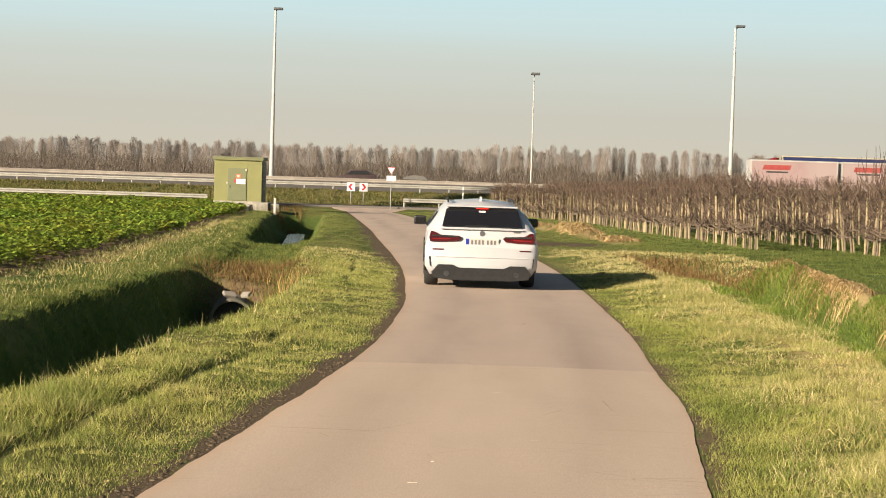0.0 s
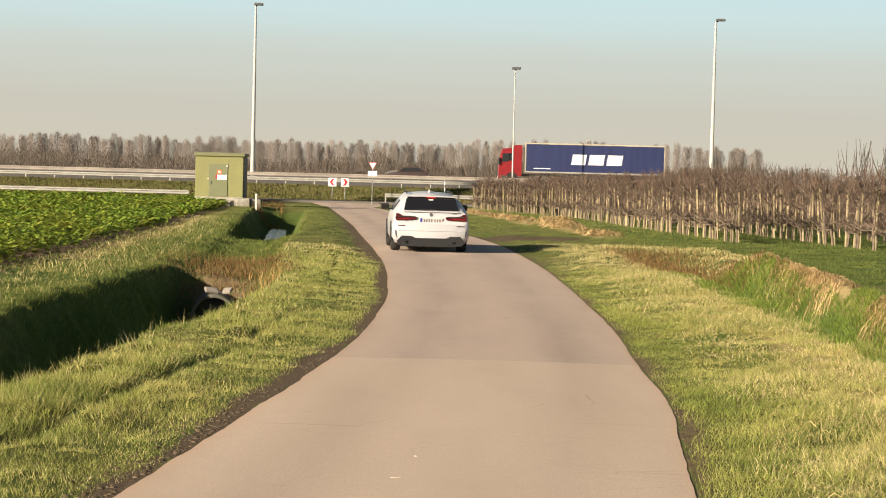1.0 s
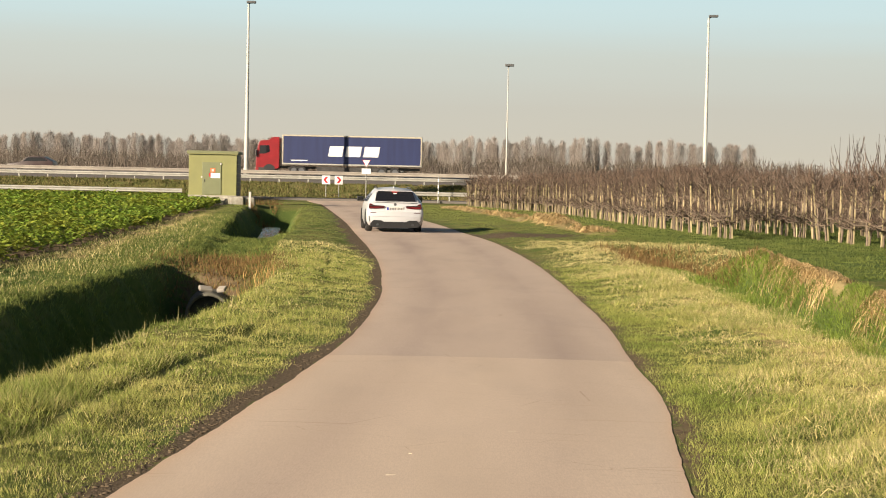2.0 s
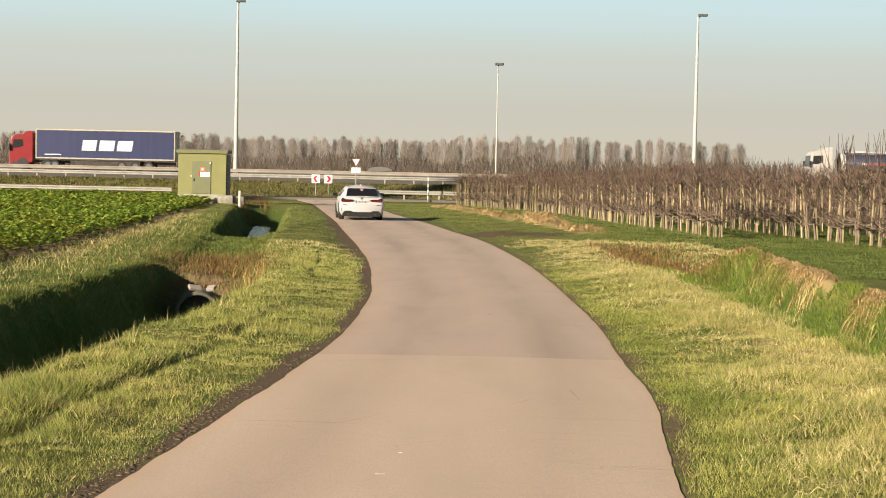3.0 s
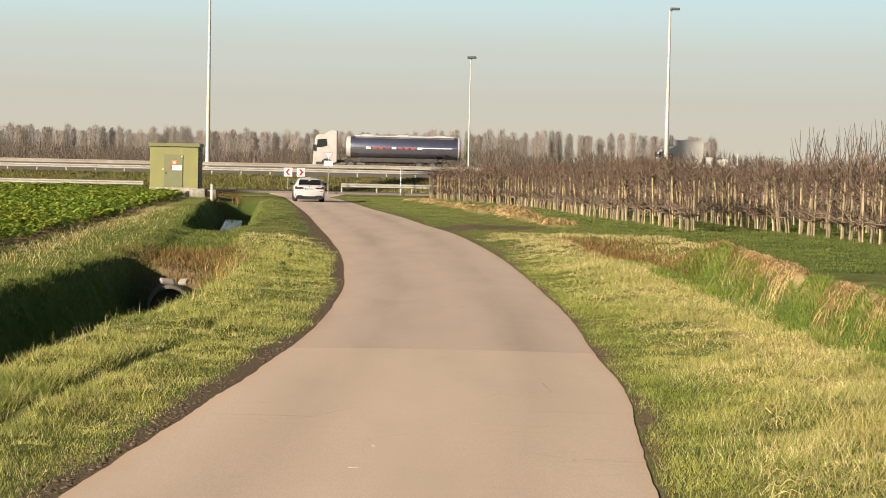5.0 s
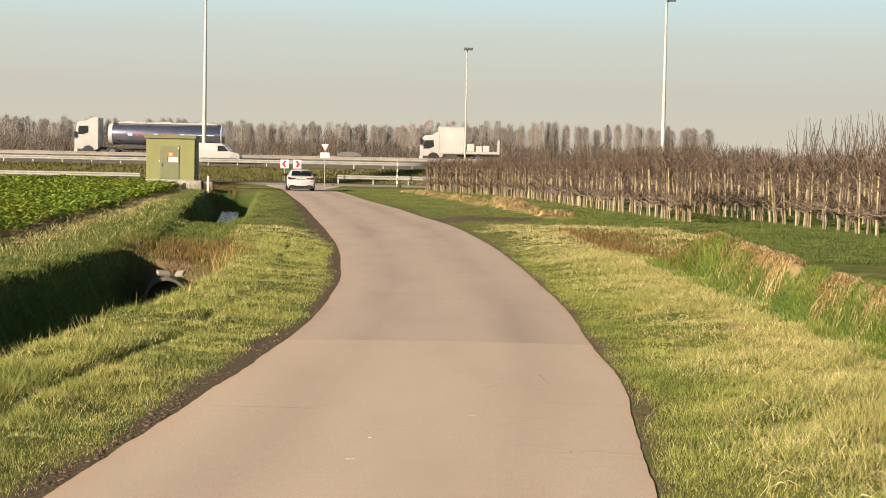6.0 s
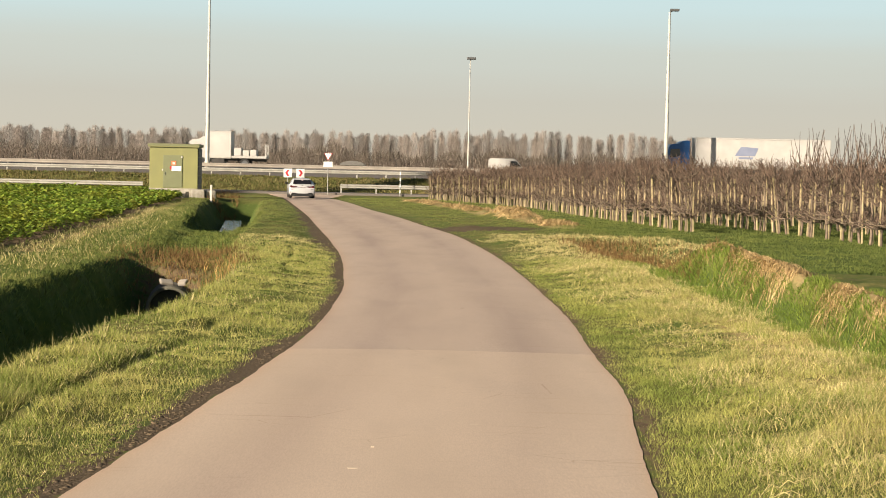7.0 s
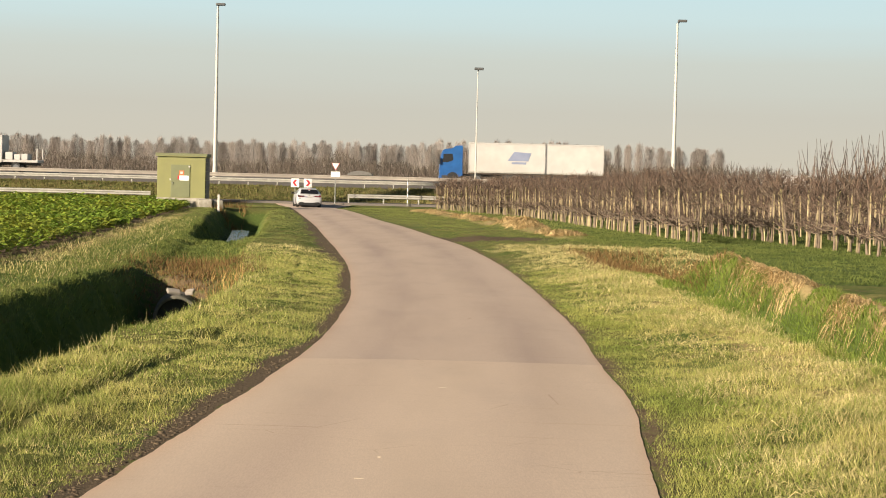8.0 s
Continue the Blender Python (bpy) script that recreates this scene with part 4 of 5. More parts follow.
def lorries():
    out = {}
    t = out["navy"] = thing("articulated_lorry", "red-cabbed lorry with navy curtain trailer and white block mark", "lorry")
    cab(t, M["truck_red"])
    chassis(t, 1.6, 15.9, (3.7, 4.4), (10.9, 12.2, 13.5))
    b = body_box(t, 2.55, 16.05, 1.15, 3.88, M["curtain_navy"], M["cream"])
    for x, w in ((7.0, 1.35), (8.65, 1.45), (10.4, 1.45)):
        part("brand_mark", prism([(x, 1.95), (x + w, 1.95), (x + w + 0.16, 2.95), (x + 0.16, 2.95)], "y", -1.246, -1.238), M["logo_white"], b, "plain white slanted block")
    part("small_print", box(4.2, -1.243, 1.52, 1.6, 0.008, 0.09), M["logo_white"], b)
    t = out["tanker"] = thing("tank_lorry", "white-cabbed tank lorry with a dark polished tank", "lorry")
    cab(t, M["truck_white"], 3.8)
    chassis(t, 1.6, 14.2, (3.6,), (10.2, 11.5, 12.8))
    rings = []
    for x, k in ((3.15, 0.70), (3.28, 0.92), (3.55, 1.0), (13.9, 1.0), (14.15, 0.92), (14.25, 0.72)):
        rings.append([(x, 1.18 * k * math.cos(a), 2.28 + 1.05 * k * math.sin(a)) for a in np.linspace(0, 2 * math.pi, 24, endpoint=False)])
    b = part("tank", loft(rings), M["tank_steel"], t, smooth=True)
    for x in (3.45, 14.0):
        ring = [[(x + d, 1.22 * k * math.cos(a), 2.28 + 1.09 * k * math.sin(a)) for a in np.linspace(0, 2 * math.pi, 24, endpoint=False)] for d, k in ((-0.3 if x < 9 else 0, 0.9 if x < 9 else 1), (0.1, 1.0))]
        part("end_band", loft(ring), M["truck_white"], b, smooth=True)
    part("walkway", box(8.8, 0, 3.36, 9.6, 0.9, 0.14, 0.03), M["truck_white"], b)
    for x in (5.2, 8.6, 12.2):
        part("hatch", box(x, 0, 3.46, 1.1, 0.7, 0.12, 0.04), M["truck_white"], b)
    for i in range(9):
        part("print_bar", box(5.3 + i * 0.62, -1.19, 2.22, 0.42, 0.03, 0.20), M["logo_red"] if i % 4 else M["logo_white"], b)
    part("pale_stripe", box(11.8, -1.185, 2.26, 3.2, 0.03, 0.07), M["logo_white"], b)
    part("side_locker", box(8.2, 0, 1.05, 7.5, 2.2, 0.42, 0.05), M["chassis"], t)
    t = out["box"] = thing("box_lorry", "white lorry with a short high box and a low loaded bed", "lorry")
    cab(t, M["truck_white"], 3.1)
    chassis(t, 1.6, 7.6, (5.6,), ())
    body_box(t, 1.75, 4.25, 1.0, 3.5, M["curtain_white"], M["truck_white"], "high_box")
    part("flat_bed", box(6.0, 0, 1.12, 3.4, 2.4, 0.24, 0.03), M["truck_white"], t)
    part("tail_post", box(7.62, -1.1, 1.7, 0.12, 0.12, 1.3, 0.02), M["truck_white"], t)
    part("tail_post", box(7.62, 1.1, 1.7, 0.12, 0.12, 1.3, 0.02), M["truck_white"], t)
    for x, w, h in ((4.9, 0.7, 0.75), (5.7, 0.6, 0.55), (6.4, 0.6, 0.6)):
        part("load", box(x, -0.3, 1.24 + h / 2, w, 1.6, h, 0.05), M["curtain_white"], t)
    t = out["blue"] = thing("articulated_lorry", "blue-cabbed lorry with a plain white box trailer", "lorry")
    cab(t, M["truck_blue"], 3.7)
    chassis(t, 1.6, 15.7, (3.7,), (11.0, 12.3, 13.6))
    b = body_box(t, 2.85, 15.9, 1.15, 3.92, M["curtain_white"], M["truck_white"])
    part("brand_mark", prism([(6.6, 2.3), (8.6, 2.3), (8.9, 3.1), (7.2, 3.2)], "y", -1.246, -1.238), M["logo_blue"], b, "plain blue mark")
    part("brand_mark", prism([(7.0, 2.0), (8.4, 2.0), (8.4, 2.2), (7.0, 2.2)], "y", -1.246, -1.238), M["logo_blue"], b)
    t = out["pink"] = thing("road_train", "faded pink two-box lorry with red print", "lorry")
    cab(t, M["truck_red"], 3.4)
    chassis(t, 1.6, 18.3, (3.7, 8.6), (12.2, 16.4))
    for x0, x1 in ((2.5, 10.4), (10.75, 18.35)):
        b = body_box(t, x0, x1, 1.1, 3.48, M["curtain_pink"], M["truck_white"])
        part("print_panel", prism([(x1 - 1.0, 2.72), (x1 - 3.4, 2.72), (x1 - 3.55, 3.14), (x1 - 1.15, 3.14)], "y", 1.238, 1.246), M["logo_red"], b, "plain red print bar")
        part("print_bar", box(x1 - 2.3, 1.242, 2.52, 1.9, 0.008, 0.14), M["chassis"], b)
    return out


def small_van():
    t = thing("van", "small white panel van", "van")
    prof = [(0.0, 0.35), (0.0, 0.75), (0.12, 0.92), (0.85, 1.08), (1.35, 1.62), (1.6, 1.78), (3.65, 1.80), (3.8, 1.6), (3.82, 0.35)]
    b = part("body", prism(prof, "y", -0.86, 0.86, 0.05), M["truck_white"], t, smooth=True)
    for s in (-1, 1):
        part("side_window", prism([(0.98, 1.10), (1.40, 1.56), (1.95, 1.58), (1.95, 1.08)], "y", s * 0.855, s * 0.872), M["glass_dark"], b)
        part("sill", box(1.9, s * 0.86, 0.38, 3.3, 0.03, 0.2, 0.01), M["plastic_black"], b)
        for x in (0.72, 3.05):
            w = wheel(t, 0, 0, 0.31, 0.2, False)
            w.matrix_basis = pose(x, s * 0.76, 0.31, 0, 0, 90)
    part("windscreen", prism([(0.86, 1.10), (1.33, 1.60), (1.30, 1.63), (0.82, 1.11)], "y", -0.74, 0.74), M["glass_dark"], b)
    return t


def far_car(paint, label):
    t = thing("car", label, "car", group="passing motorway cars")
    prof = [(0.0, 0.3), (0.0, 0.65), (0.9, 0.85), (1.35, 0.92), (1.9, 1.36), (2.3, 1.46), (3.4, 1.45), (4.2, 1.05), (4.4, 0.95), (4.42, 0.3)]
    b = part("body", prism(prof, "y", -0.88, 0.88, 0.05), paint, t, smooth=True)
    for s in (-1, 1):
        part("side_window", prism([(1.55, 0.96), (1.98, 1.32), (3.38, 1.36), (3.95, 1.02)], "y", s * 0.875, s * 0.89), M["glass_dark"], b)
        for x in (0.8, 3.5):
            w = wheel(t, 0, 0, 0.31, 0.2, False)
            w.matrix_basis = pose(x, s * 0.78, 0.31, 0, 0, 90)
    return t


TRAFFIC = lorries()
VAN = small_van()
CARS = [far_car(M["car_dark"], "dark car speeding along the motorway"), far_car(M["car_dark"], "dark car speeding along the motorway")]


# ---- wind turbine out of view towards the sun, whose tower shades the bank and the junction ----
def wind_turbine():
    D = 200
    t = thing("wind_turbine", "tall pale wind turbine standing in the fields", "wind turbine", pose(-2.7 - D * math.sin(SUN_AZ), 128.5 - D * math.cos(SUN_AZ), 0))
    part("tower", rod((0, 0, -1), (0, 0, 149), 1.75, 1.25, 32), M["pole_paint"], t, smooth=True)
    part("nacelle", box(0, 1.5, 150.4, 3, 8, 3, 0.5), M["pole_paint"], t)
    h = part("hub", rod((0, -3.5, 150.4), (0, -5.5, 150.4), 1.6, 0.9, 16), M["pole_paint"], t, smooth=True)
    for k in range(3):
        part("blade", prism([(-0.8, 1.2), (1.6, 7), (1.2, 20), (0.3, 46), (0.0, 46), (-0.5, 20), (-0.9, 7)], "y", -0.25, 0.25, m=pose(0, -4.6, 150.4, 0, 45 + k * 120, 0)), M["pole_paint"], h)


wind_turbine()


# ---- vegetation tools ----
RNG = np.random.default_rng(7)
M["grass_green"] = mat("green_grass_blades", (0.33, 0.36, 0.085), (0.48, 0.45, 0.15), 0.9, 0.7, island=0.50, c3=(0.18, 0.235, 0.048), scale3=1.3, amount3=0.75, spec=0.2, thin=0.4)
M["grass_dry"] = mat("straw_grass_blades", (0.80, 0.68, 0.35), (0.62, 0.51, 0.24), 0.9, 0.8, island=0.40, c3=(0.42, 0.38, 0.14), scale3=1.1, amount3=0.7, spec=0.2, thin=0.35)
M["hay"] = mat("mown_hay", (0.58, 0.43, 0.22), (0.40, 0.28, 0.13), 1.2, 0.85, island=0.4, spec=0.2, thin=0.2)
M["reed"] = mat("brown_reeds", (0.24, 0.155, 0.062), (0.15, 0.09, 0.036), 1.2, 0.85, island=0.4, spec=0.2, thin=0.25)
M["crop"] = mat("leafy_green_crop", (0.15, 0.25, 0.029), (0.22, 0.31, 0.042), 0.8, 0.55, island=0.45, spec=0.35, c3=(0.30, 0.29, 0.04), scale3=0.5, amount3=0.7, thin=0.25)
M["bark"] = mat("grey_brown_bark", (0.20, 0.155, 0.11), (0.12, 0.09, 0.065), 14, 0.9, per_object=0.25, bump=0.4)
M["bank_grass"] = mat("rough_bank_grass", (0.115, 0.12, 0.036), (0.165, 0.15, 0.052), 0.5, 0.85, island=0.3, spec=0.1, c3=(0.06, 0.075, 0.022), scale3=0.4, amount3=0.7)
M["bank_straw"] = mat("withered_bank_grass", (0.17, 0.135, 0.06), (0.13, 0.105, 0.045), 0.5, 0.85, island=0.3, spec=0.1)
M["lane_mark"] = mat("worn_pale_mark", (0.60, 0.50, 0.39), (0.53, 0.43, 0.32), 30, 0.8)
M["twig"] = mat("reddish_brown_twigs", (0.085, 0.055, 0.040), (0.165, 0.112, 0.078), 3, 0.85, island=0.6)
M["stake"] = mat("pale_weathered_stake", (0.47, 0.38, 0.225), (0.27, 0.21, 0.12), 5, 0.85, per_object=0.28, c3=(0.25, 0.23, 0.085), scale3=1.4, amount3=0.7)
# poplar twigs paler than near ones: distance haze is put into the colour
M["far_hazy_twig"] = mat("hazy_distant_bare_twigs", (0.33, 0.285, 0.255), (0.28, 0.24, 0.21), 0.4, 0.95, island=0.22, spec=0.0)
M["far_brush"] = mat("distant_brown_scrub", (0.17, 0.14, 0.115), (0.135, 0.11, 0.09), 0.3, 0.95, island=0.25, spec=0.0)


def blades(name, x, y, z, h, w, lean, material, label, category):
    """One leaning tapered blade for each point."""
    k = len(x)
    a = RNG.uniform(0, 2 * np.pi, k)
    b = RNG.uniform(0, 2 * np.pi, k)
    cx, cy = np.cos(a) * w / 2, np.sin(a) * w / 2
    lx, ly = np.cos(b) * lean * h, np.sin(b) * lean * h
    p = np.stack([x, y, z], -1)
    v = np.empty((k, 3, 3))
    v[:, 0] = p + np.stack([-cx, -cy, -0.01 + 0 * x], -1)
    v[:, 1] = p + np.stack([cx, cy, -0.01 + 0 * x], -1)
    up = np.sqrt(np.maximum(0.05, 1 - lean ** 2))
    v[:, 2] = p + np.stack([lx, ly, h * up], -1)
    f = np.arange(k * 3).reshape(k, 3)
    ob = new(name, mesh_np(name, v.reshape(-1, 3), f, material))
    return tagged(ob, label, category, kind="stuff")


def scatter(k, x0, x1, y0, y1, near=1.0):
    """Points denser towards the camera, in y by the given power."""
    u = RNG.uniform(0, 1, k)
    y = y0 * (y1 / y0) ** (u ** near)
    return RNG.uniform(x0, x1, k), y


def sticks(segments, sides=3):
    """Thin tapered bars from an array of rows ax, ay, az, bx, by, bz, r0, r1: verts and quads."""
    s = np.asarray(segments, float)
    a, b, r0, r1 = s[:, 0:3], s[:, 3:6], s[:, 6], s[:, 7]
    d = b - a
    d /= np.linalg.norm(d, axis=1)[:, None] + 1e-9
    ref = np.where(np.abs(d[:, 2:3]) > 0.9, [[1.0, 0, 0]], [[0, 0, 1.0]])
    u = np.cross(d, ref)
    u /= np.linalg.norm(u, axis=1)[:, None]
    w = np.cross(d, u)
    v = []
    for c, r in ((a, r0), (b, r1)):
        for j in range(sides):
            t = 2 * np.pi * j / sides
            v.append(c + r[:, None] * (u * np.cos(t) + w * np.sin(t)))
    v = np.stack(v, 1)
    k = len(s)
    i = np.arange(k)[:, None] * 2 * sides
    f = np.concatenate([i + [j, (j + 1) % sides, sides + (j + 1) % sides, sides + j] for j in range(sides)])
    return v.reshape(-1, 3), f


# ---- bare orchard ----
def tree_parts(seed, tall=False):
    """Stick rows of a low-trained bare fruit tree: trunk with limbs, and twigs."""
    r = np.random.default_rng(seed)
    trunk, twig = [], []
    p = np.array([0.06, 0.0, -0.05])
    pts = [p]
    top = r.uniform(1.6, 2.1)
    for k in range(7):
        p = np.array([0.06 + r.normal(0, 0.025), r.normal(0, 0.03), (k + 1) * top / 7])
        pts.append(p)
    for k in range(7):
        trunk.append((*pts[k], *pts[k + 1], 0.042 - k * 0.004, 0.038 - k * 0.004))

    def grow(p, d, length, rad, level):
        q = p + d * length * 0.5 + r.normal(0, 0.03, 3)
        e = q + (d + np.array([0, 0, 0.45])) * length * 0.5
        (trunk if level == 0 else twig).extend(((*p, *q, rad, rad * 0.8), (*q, *e, rad * 0.8, rad * 0.45)))
        return q, e
    for k in range(9):                                            # low flat limbs along the row
        z = r.uniform(0.42, 0.72)
        a = r.choice([0, np.pi]) + np.pi / 2 + r.normal(0, 0.55)
        d = np.array([np.cos(a), np.sin(a), r.uniform(-0.12, 0.2)])
        q, e = grow(np.array([0.06, 0, z]), d, r.uniform(0.45, 0.75), 0.022, 0)
        for s in (q, e):
            for _ in range(4):
                a2 = r.uniform(0, 2 * np.pi)
                grow(s, np.array([np.cos(a2) * 0.7, np.sin(a2) * 0.7, r.uniform(-0.2, 0.6)]), r.uniform(0.12, 0.34), 0.010, 1)
    for k in range(30):                                           # upper spread
        z = r.uniform(0.95, top)
        a = r.uniform(0, 2 * np.pi)
        d = np.array([np.cos(a) * 0.55, np.sin(a) * 0.95, r.uniform(-0.05, 0.5)])
        q, e = grow(np.array([0.06, 0, z]), d, r.uniform(0.3, 0.62) * (1.25 - 0.3 * z / top), 0.013 if k > 6 else 0.02, 1 if k > 6 else 0)
        for s in (q, e):
            for _ in range(2):
                a2 = r.uniform(0, 2 * np.pi)
                grow(s, np.array([np.cos(a2) * 0.6, np.sin(a2) * 0.6, r.uniform(-0.1, 0.9)]), r.uniform(0.12, 0.32), 0.0085, 1)
    for k in range(6 if not tall else 11):                        # upright shoots
        a = r.uniform(0, 2 * np.pi)
        s = np.array([0.06 + 0.25 * np.cos(a), 0.45 * np.sin(a), top - r.uniform(0.0, 0.35)])
        grow(s, np.array([r.normal(0, 0.16), r.normal(0, 0.16), 0.72]), r.uniform(0.2, 0.42) if not tall else r.uniform(0.5, 1.5), 0.009 if not tall else 0.013, 1)
    return trunk, twig


def stake_mesh(h):
    return finish("stake", box(0, 0, h / 2 - 0.1, 0.046, 0.046, h + 0.2, 0.008), M["stake"])


KINDS = []
for k in range(7):
    tall = k >= 5
    trunk, twig = tree_parts(40 + k, tall)
    t = thing("fruit_tree", "bare twiggy fruit tree tied to a pale timber stake" if not tall else "bare fruit tree with long upright shoots", "fruit tree", group="orchard rows")
    for nm, seg, mt, sd in (("trunk", trunk, M["bark"], 5), ("crown", twig, M["twig"], 3)):
        ob = new(nm, mesh_np(nm, *sticks(seg, sd), mt, sd > 3))
        ob.parent = t
    ob = new("stake", stake_mesh(1.50 + 0.09 * (k % 4)))
    ob.parent = t
    KINDS.append(t)


def row_x(row, y):
    return 7.9 + 3.1 * row - 0.056 * (y - 49)


ROW_START = (47, 38, 31, 27, 25, 24, 24, 24, 24, 24, 24, 24)
used = set()
far_trunk, far_hazy_twig, far_stake = [], [], []
variants = [tree_parts(90 + k) for k in range(4)]
for row in range(-3, 12):
    y = 86 - 1.6 * row if row < 0 else ROW_START[row]
    while y < 114:
        x = (row_x(0, 86) - (y - 86 + 1.6 * row) * 0.215 - 0.1 * row if row < 0 else row_x(row, y)) + RNG.normal(0, 0.06)
        if x < 0.292 * y + 2.5:
            z = float(height(x, y))
            m = pose(x, y, z, RNG.normal(0, 2.6), RNG.normal(0, 2.6), RNG.normal(0, 12) + 180 * RNG.integers(0, 2))
            if 0 <= row < 2 or (row == 2 and y < 60):
                k = int(RNG.integers(0, 5))
                if row >= 1 and y < 52 and x > 0.232 * y and RNG.uniform() < 0.75:
                    k = 5 + int(RNG.integers(0, 2))
                if k in used:
                    copy_thing(KINDS[k], m)
                else:
                    KINDS[k].matrix_world = m
                    used.add(k)
            else:
                tr, tw = variants[int(RNG.integers(0, 4))]
                R, T = np.array(m.to_3x3()), np.array(m.translation)
                for src, dst, keep in ((tr, far_trunk, 1.0), (tw, far_hazy_twig, 0.55 if row < 5 else 0.38)):
                    s = np.array(src)
                    if keep < 1:
                        s = s[RNG.uniform(0, 1, len(s)) < keep]
                        s[:, 6:8] *= 1.25
                    s[:, 0:3] = s[:, 0:3] @ R.T + T
                    s[:, 3:6] = s[:, 3:6] @ R.T + T
                    dst.append(s)
                h = RNG.uniform(1.45, 1.8)
                far_stake.append([x, y, z - 0.1, x, y, z + h, 0.034, 0.034])
        y += 0.82 if row < 2 else 1.0 if row < 8 else 1.5
for t in [t for i, t in enumerate(KINDS) if i not in used]:
    for c in list(t.children):
        bpy.data.objects.remove(c)
    bpy.data.objects.remove(t)
for nm, seg, mt, sd, lb in (("orchard_trunks", np.concatenate(far_trunk), M["bark"], 3, "bare trunks of the orchard rows further in"),
                            ("orchard_twigs", np.concatenate(far_hazy_twig), M["twig"], 3, "mass of bare twigs of the orchard rows further in"),
                            ("orchard_stakes", np.array(far_stake), M["stake"], 4, "pale stakes of the orchard rows further in")):
    tagged(new(nm, mesh_np(nm, *sticks(seg, sd), mt)), lb, "orchard", kind="stuff")


# ---- poplars and scrub far beyond the motorway ----
def poplar(seed):
    r = np.random.default_rng(seed)
    h = r.uniform(14.0, 17.3)
    seg_t = [(0, 0, -0.5, 0.1, 0, h * 0.55, 0.22, 0.14), (0.1, 0, h * 0.55, 0, 0, h, 0.14, 0.03)]
    seg = []
    wide = r.uniform(1.45, 2.0)
    for k in range(850):                                         # upswept fine branches in a blunt column
        z = h * r.uniform(0.08, 0.95)
        a = r.uniform(0, 2 * np.pi)
        full = wide * min(1.0, 0.35 + 1.6 * z / h) * max(0.0, 1 - (z / h) ** 6) ** 0.5 + 0.1
        spread = full * r.uniform(0.0, 1.0) ** 0.5 * (1 + 0.22 * math.sin(3 * a + seed + z * 0.7))
        z1 = z + r.uniform(0.6, 1.5) * (1.15 - z / h)
        seg.append((spread * 0.72 * np.cos(a), spread * 0.72 * np.sin(a), z - 0.3, spread * np.cos(a), spread * np.sin(a), z1 + 0.3, 0.036, 0.016))
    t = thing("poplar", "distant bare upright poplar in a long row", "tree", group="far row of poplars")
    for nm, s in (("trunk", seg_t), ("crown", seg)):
        ob = new(nm, mesh_np(nm, *sticks(s), M["far_hazy_twig"]))
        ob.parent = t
    return t


POPLARS = [poplar(200 + k) for k in range(6)]
placed = 0
for line, (y0, dx, x0, x1) in enumerate(((505, 3.1, -178, 92), (530, 3.2, -186, 100), (556, 3.4, -196, 40))):
    x = x0
    while x < x1:
        gap = (wavy(np.array(x), np.array(float(y0)), 0.11, line) > 0.75)
        if not gap or line == 1:
            s = 1.0 if x > -20 else 0.97
            m = pose(x + RNG.normal(0, 0.5), y0 + RNG.normal(0, 2), -0.3 + (1.4 if x > 0 else 0.0) * s, 0, RNG.normal(0, 1.5), RNG.uniform(0, 360))
            k = placed % 6 if placed < 6 else int(RNG.integers(0, 6))
            if placed < 6:
                POPLARS[k].matrix_world = m
            else:
                copy_thing(POPLARS[k], m)
            placed += 1
        x += dx * RNG.uniform(0.75, 1.25)
seg = []
for k in range(20000):
    x = RNG.uniform(-175, 125)
    y = RNG.uniform(415, 480)
    top = 9.0 + 2.2 * wavy(np.array(x), np.array(2.0), 0.21, 3) + 1.5 * wavy(np.array(x), np.array(2.0), 0.9, 1)
    if x > 96:
        top *= 0.75
    z = RNG.uniform(0, 1) ** 0.7 * max(1.5, top)
    seg.append((x, y, max(0, z - RNG.uniform(1.0, 2.6)), x + RNG.normal(0, 0.7), y + RNG.normal(0, 0.5), z + 0.4, 0.10, 0.03))
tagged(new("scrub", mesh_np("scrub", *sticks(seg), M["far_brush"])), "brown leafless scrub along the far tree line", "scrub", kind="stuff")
seg = []
for cx, cy, r0, k in ((9.5, 200, 3.4, 260), (15, 215, 2.6, 160), (58, 330, 4.5, 240), (88, 400, 5.0, 260)):
    for _ in range(k):
        a, e = RNG.uniform(0, 2 * np.pi), RNG.uniform(0.25, 1.45)
        l = r0 * RNG.uniform(0.4, 1.0)
        b = np.array([cx + RNG.normal(0, r0 * 0.25), cy + RNG.normal(0, 0.8), RNG.uniform(0, r0 * 0.3)])
        d = np.array([np.cos(a) * np.cos(e), np.sin(a) * np.cos(e), np.sin(e)])
        seg.append((*b, *(b + d * l), 0.05, 0.015))
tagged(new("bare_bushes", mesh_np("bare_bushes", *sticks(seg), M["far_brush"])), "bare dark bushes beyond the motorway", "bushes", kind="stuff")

# ---- leafy crop in the field ----
k = 21000
px, py = scatter(k, -44, -6, 22, 116, 1.0)
keep = (px < np.interp(py, FIELD_Y, FIELD_X) - 0.15) & (px > -0.30 * py - 4)
px, py = px[keep], py[keep]
n_leaf = 26
k = len(px)
ph = (0.30 + 0.16 * RNG.uniform(0, 1, k)) * np.clip(0.75 + 0.5 * (np.interp(py, FIELD_Y, FIELD_X) - px), 0.75, 1.0)
pz = height(px, py)
base = np.repeat(np.stack([px, py, pz], -1), n_leaf, 0)
hh = np.repeat(ph, n_leaf)
kk = len(base)
a = RNG.uniform(0, 2 * np.pi, kk)
lift = RNG.uniform(0.35, 1.1, kk)
size = np.repeat(0.027 + 0.0008 * py, n_leaf) * RNG.uniform(0.7, 1.4, kk)
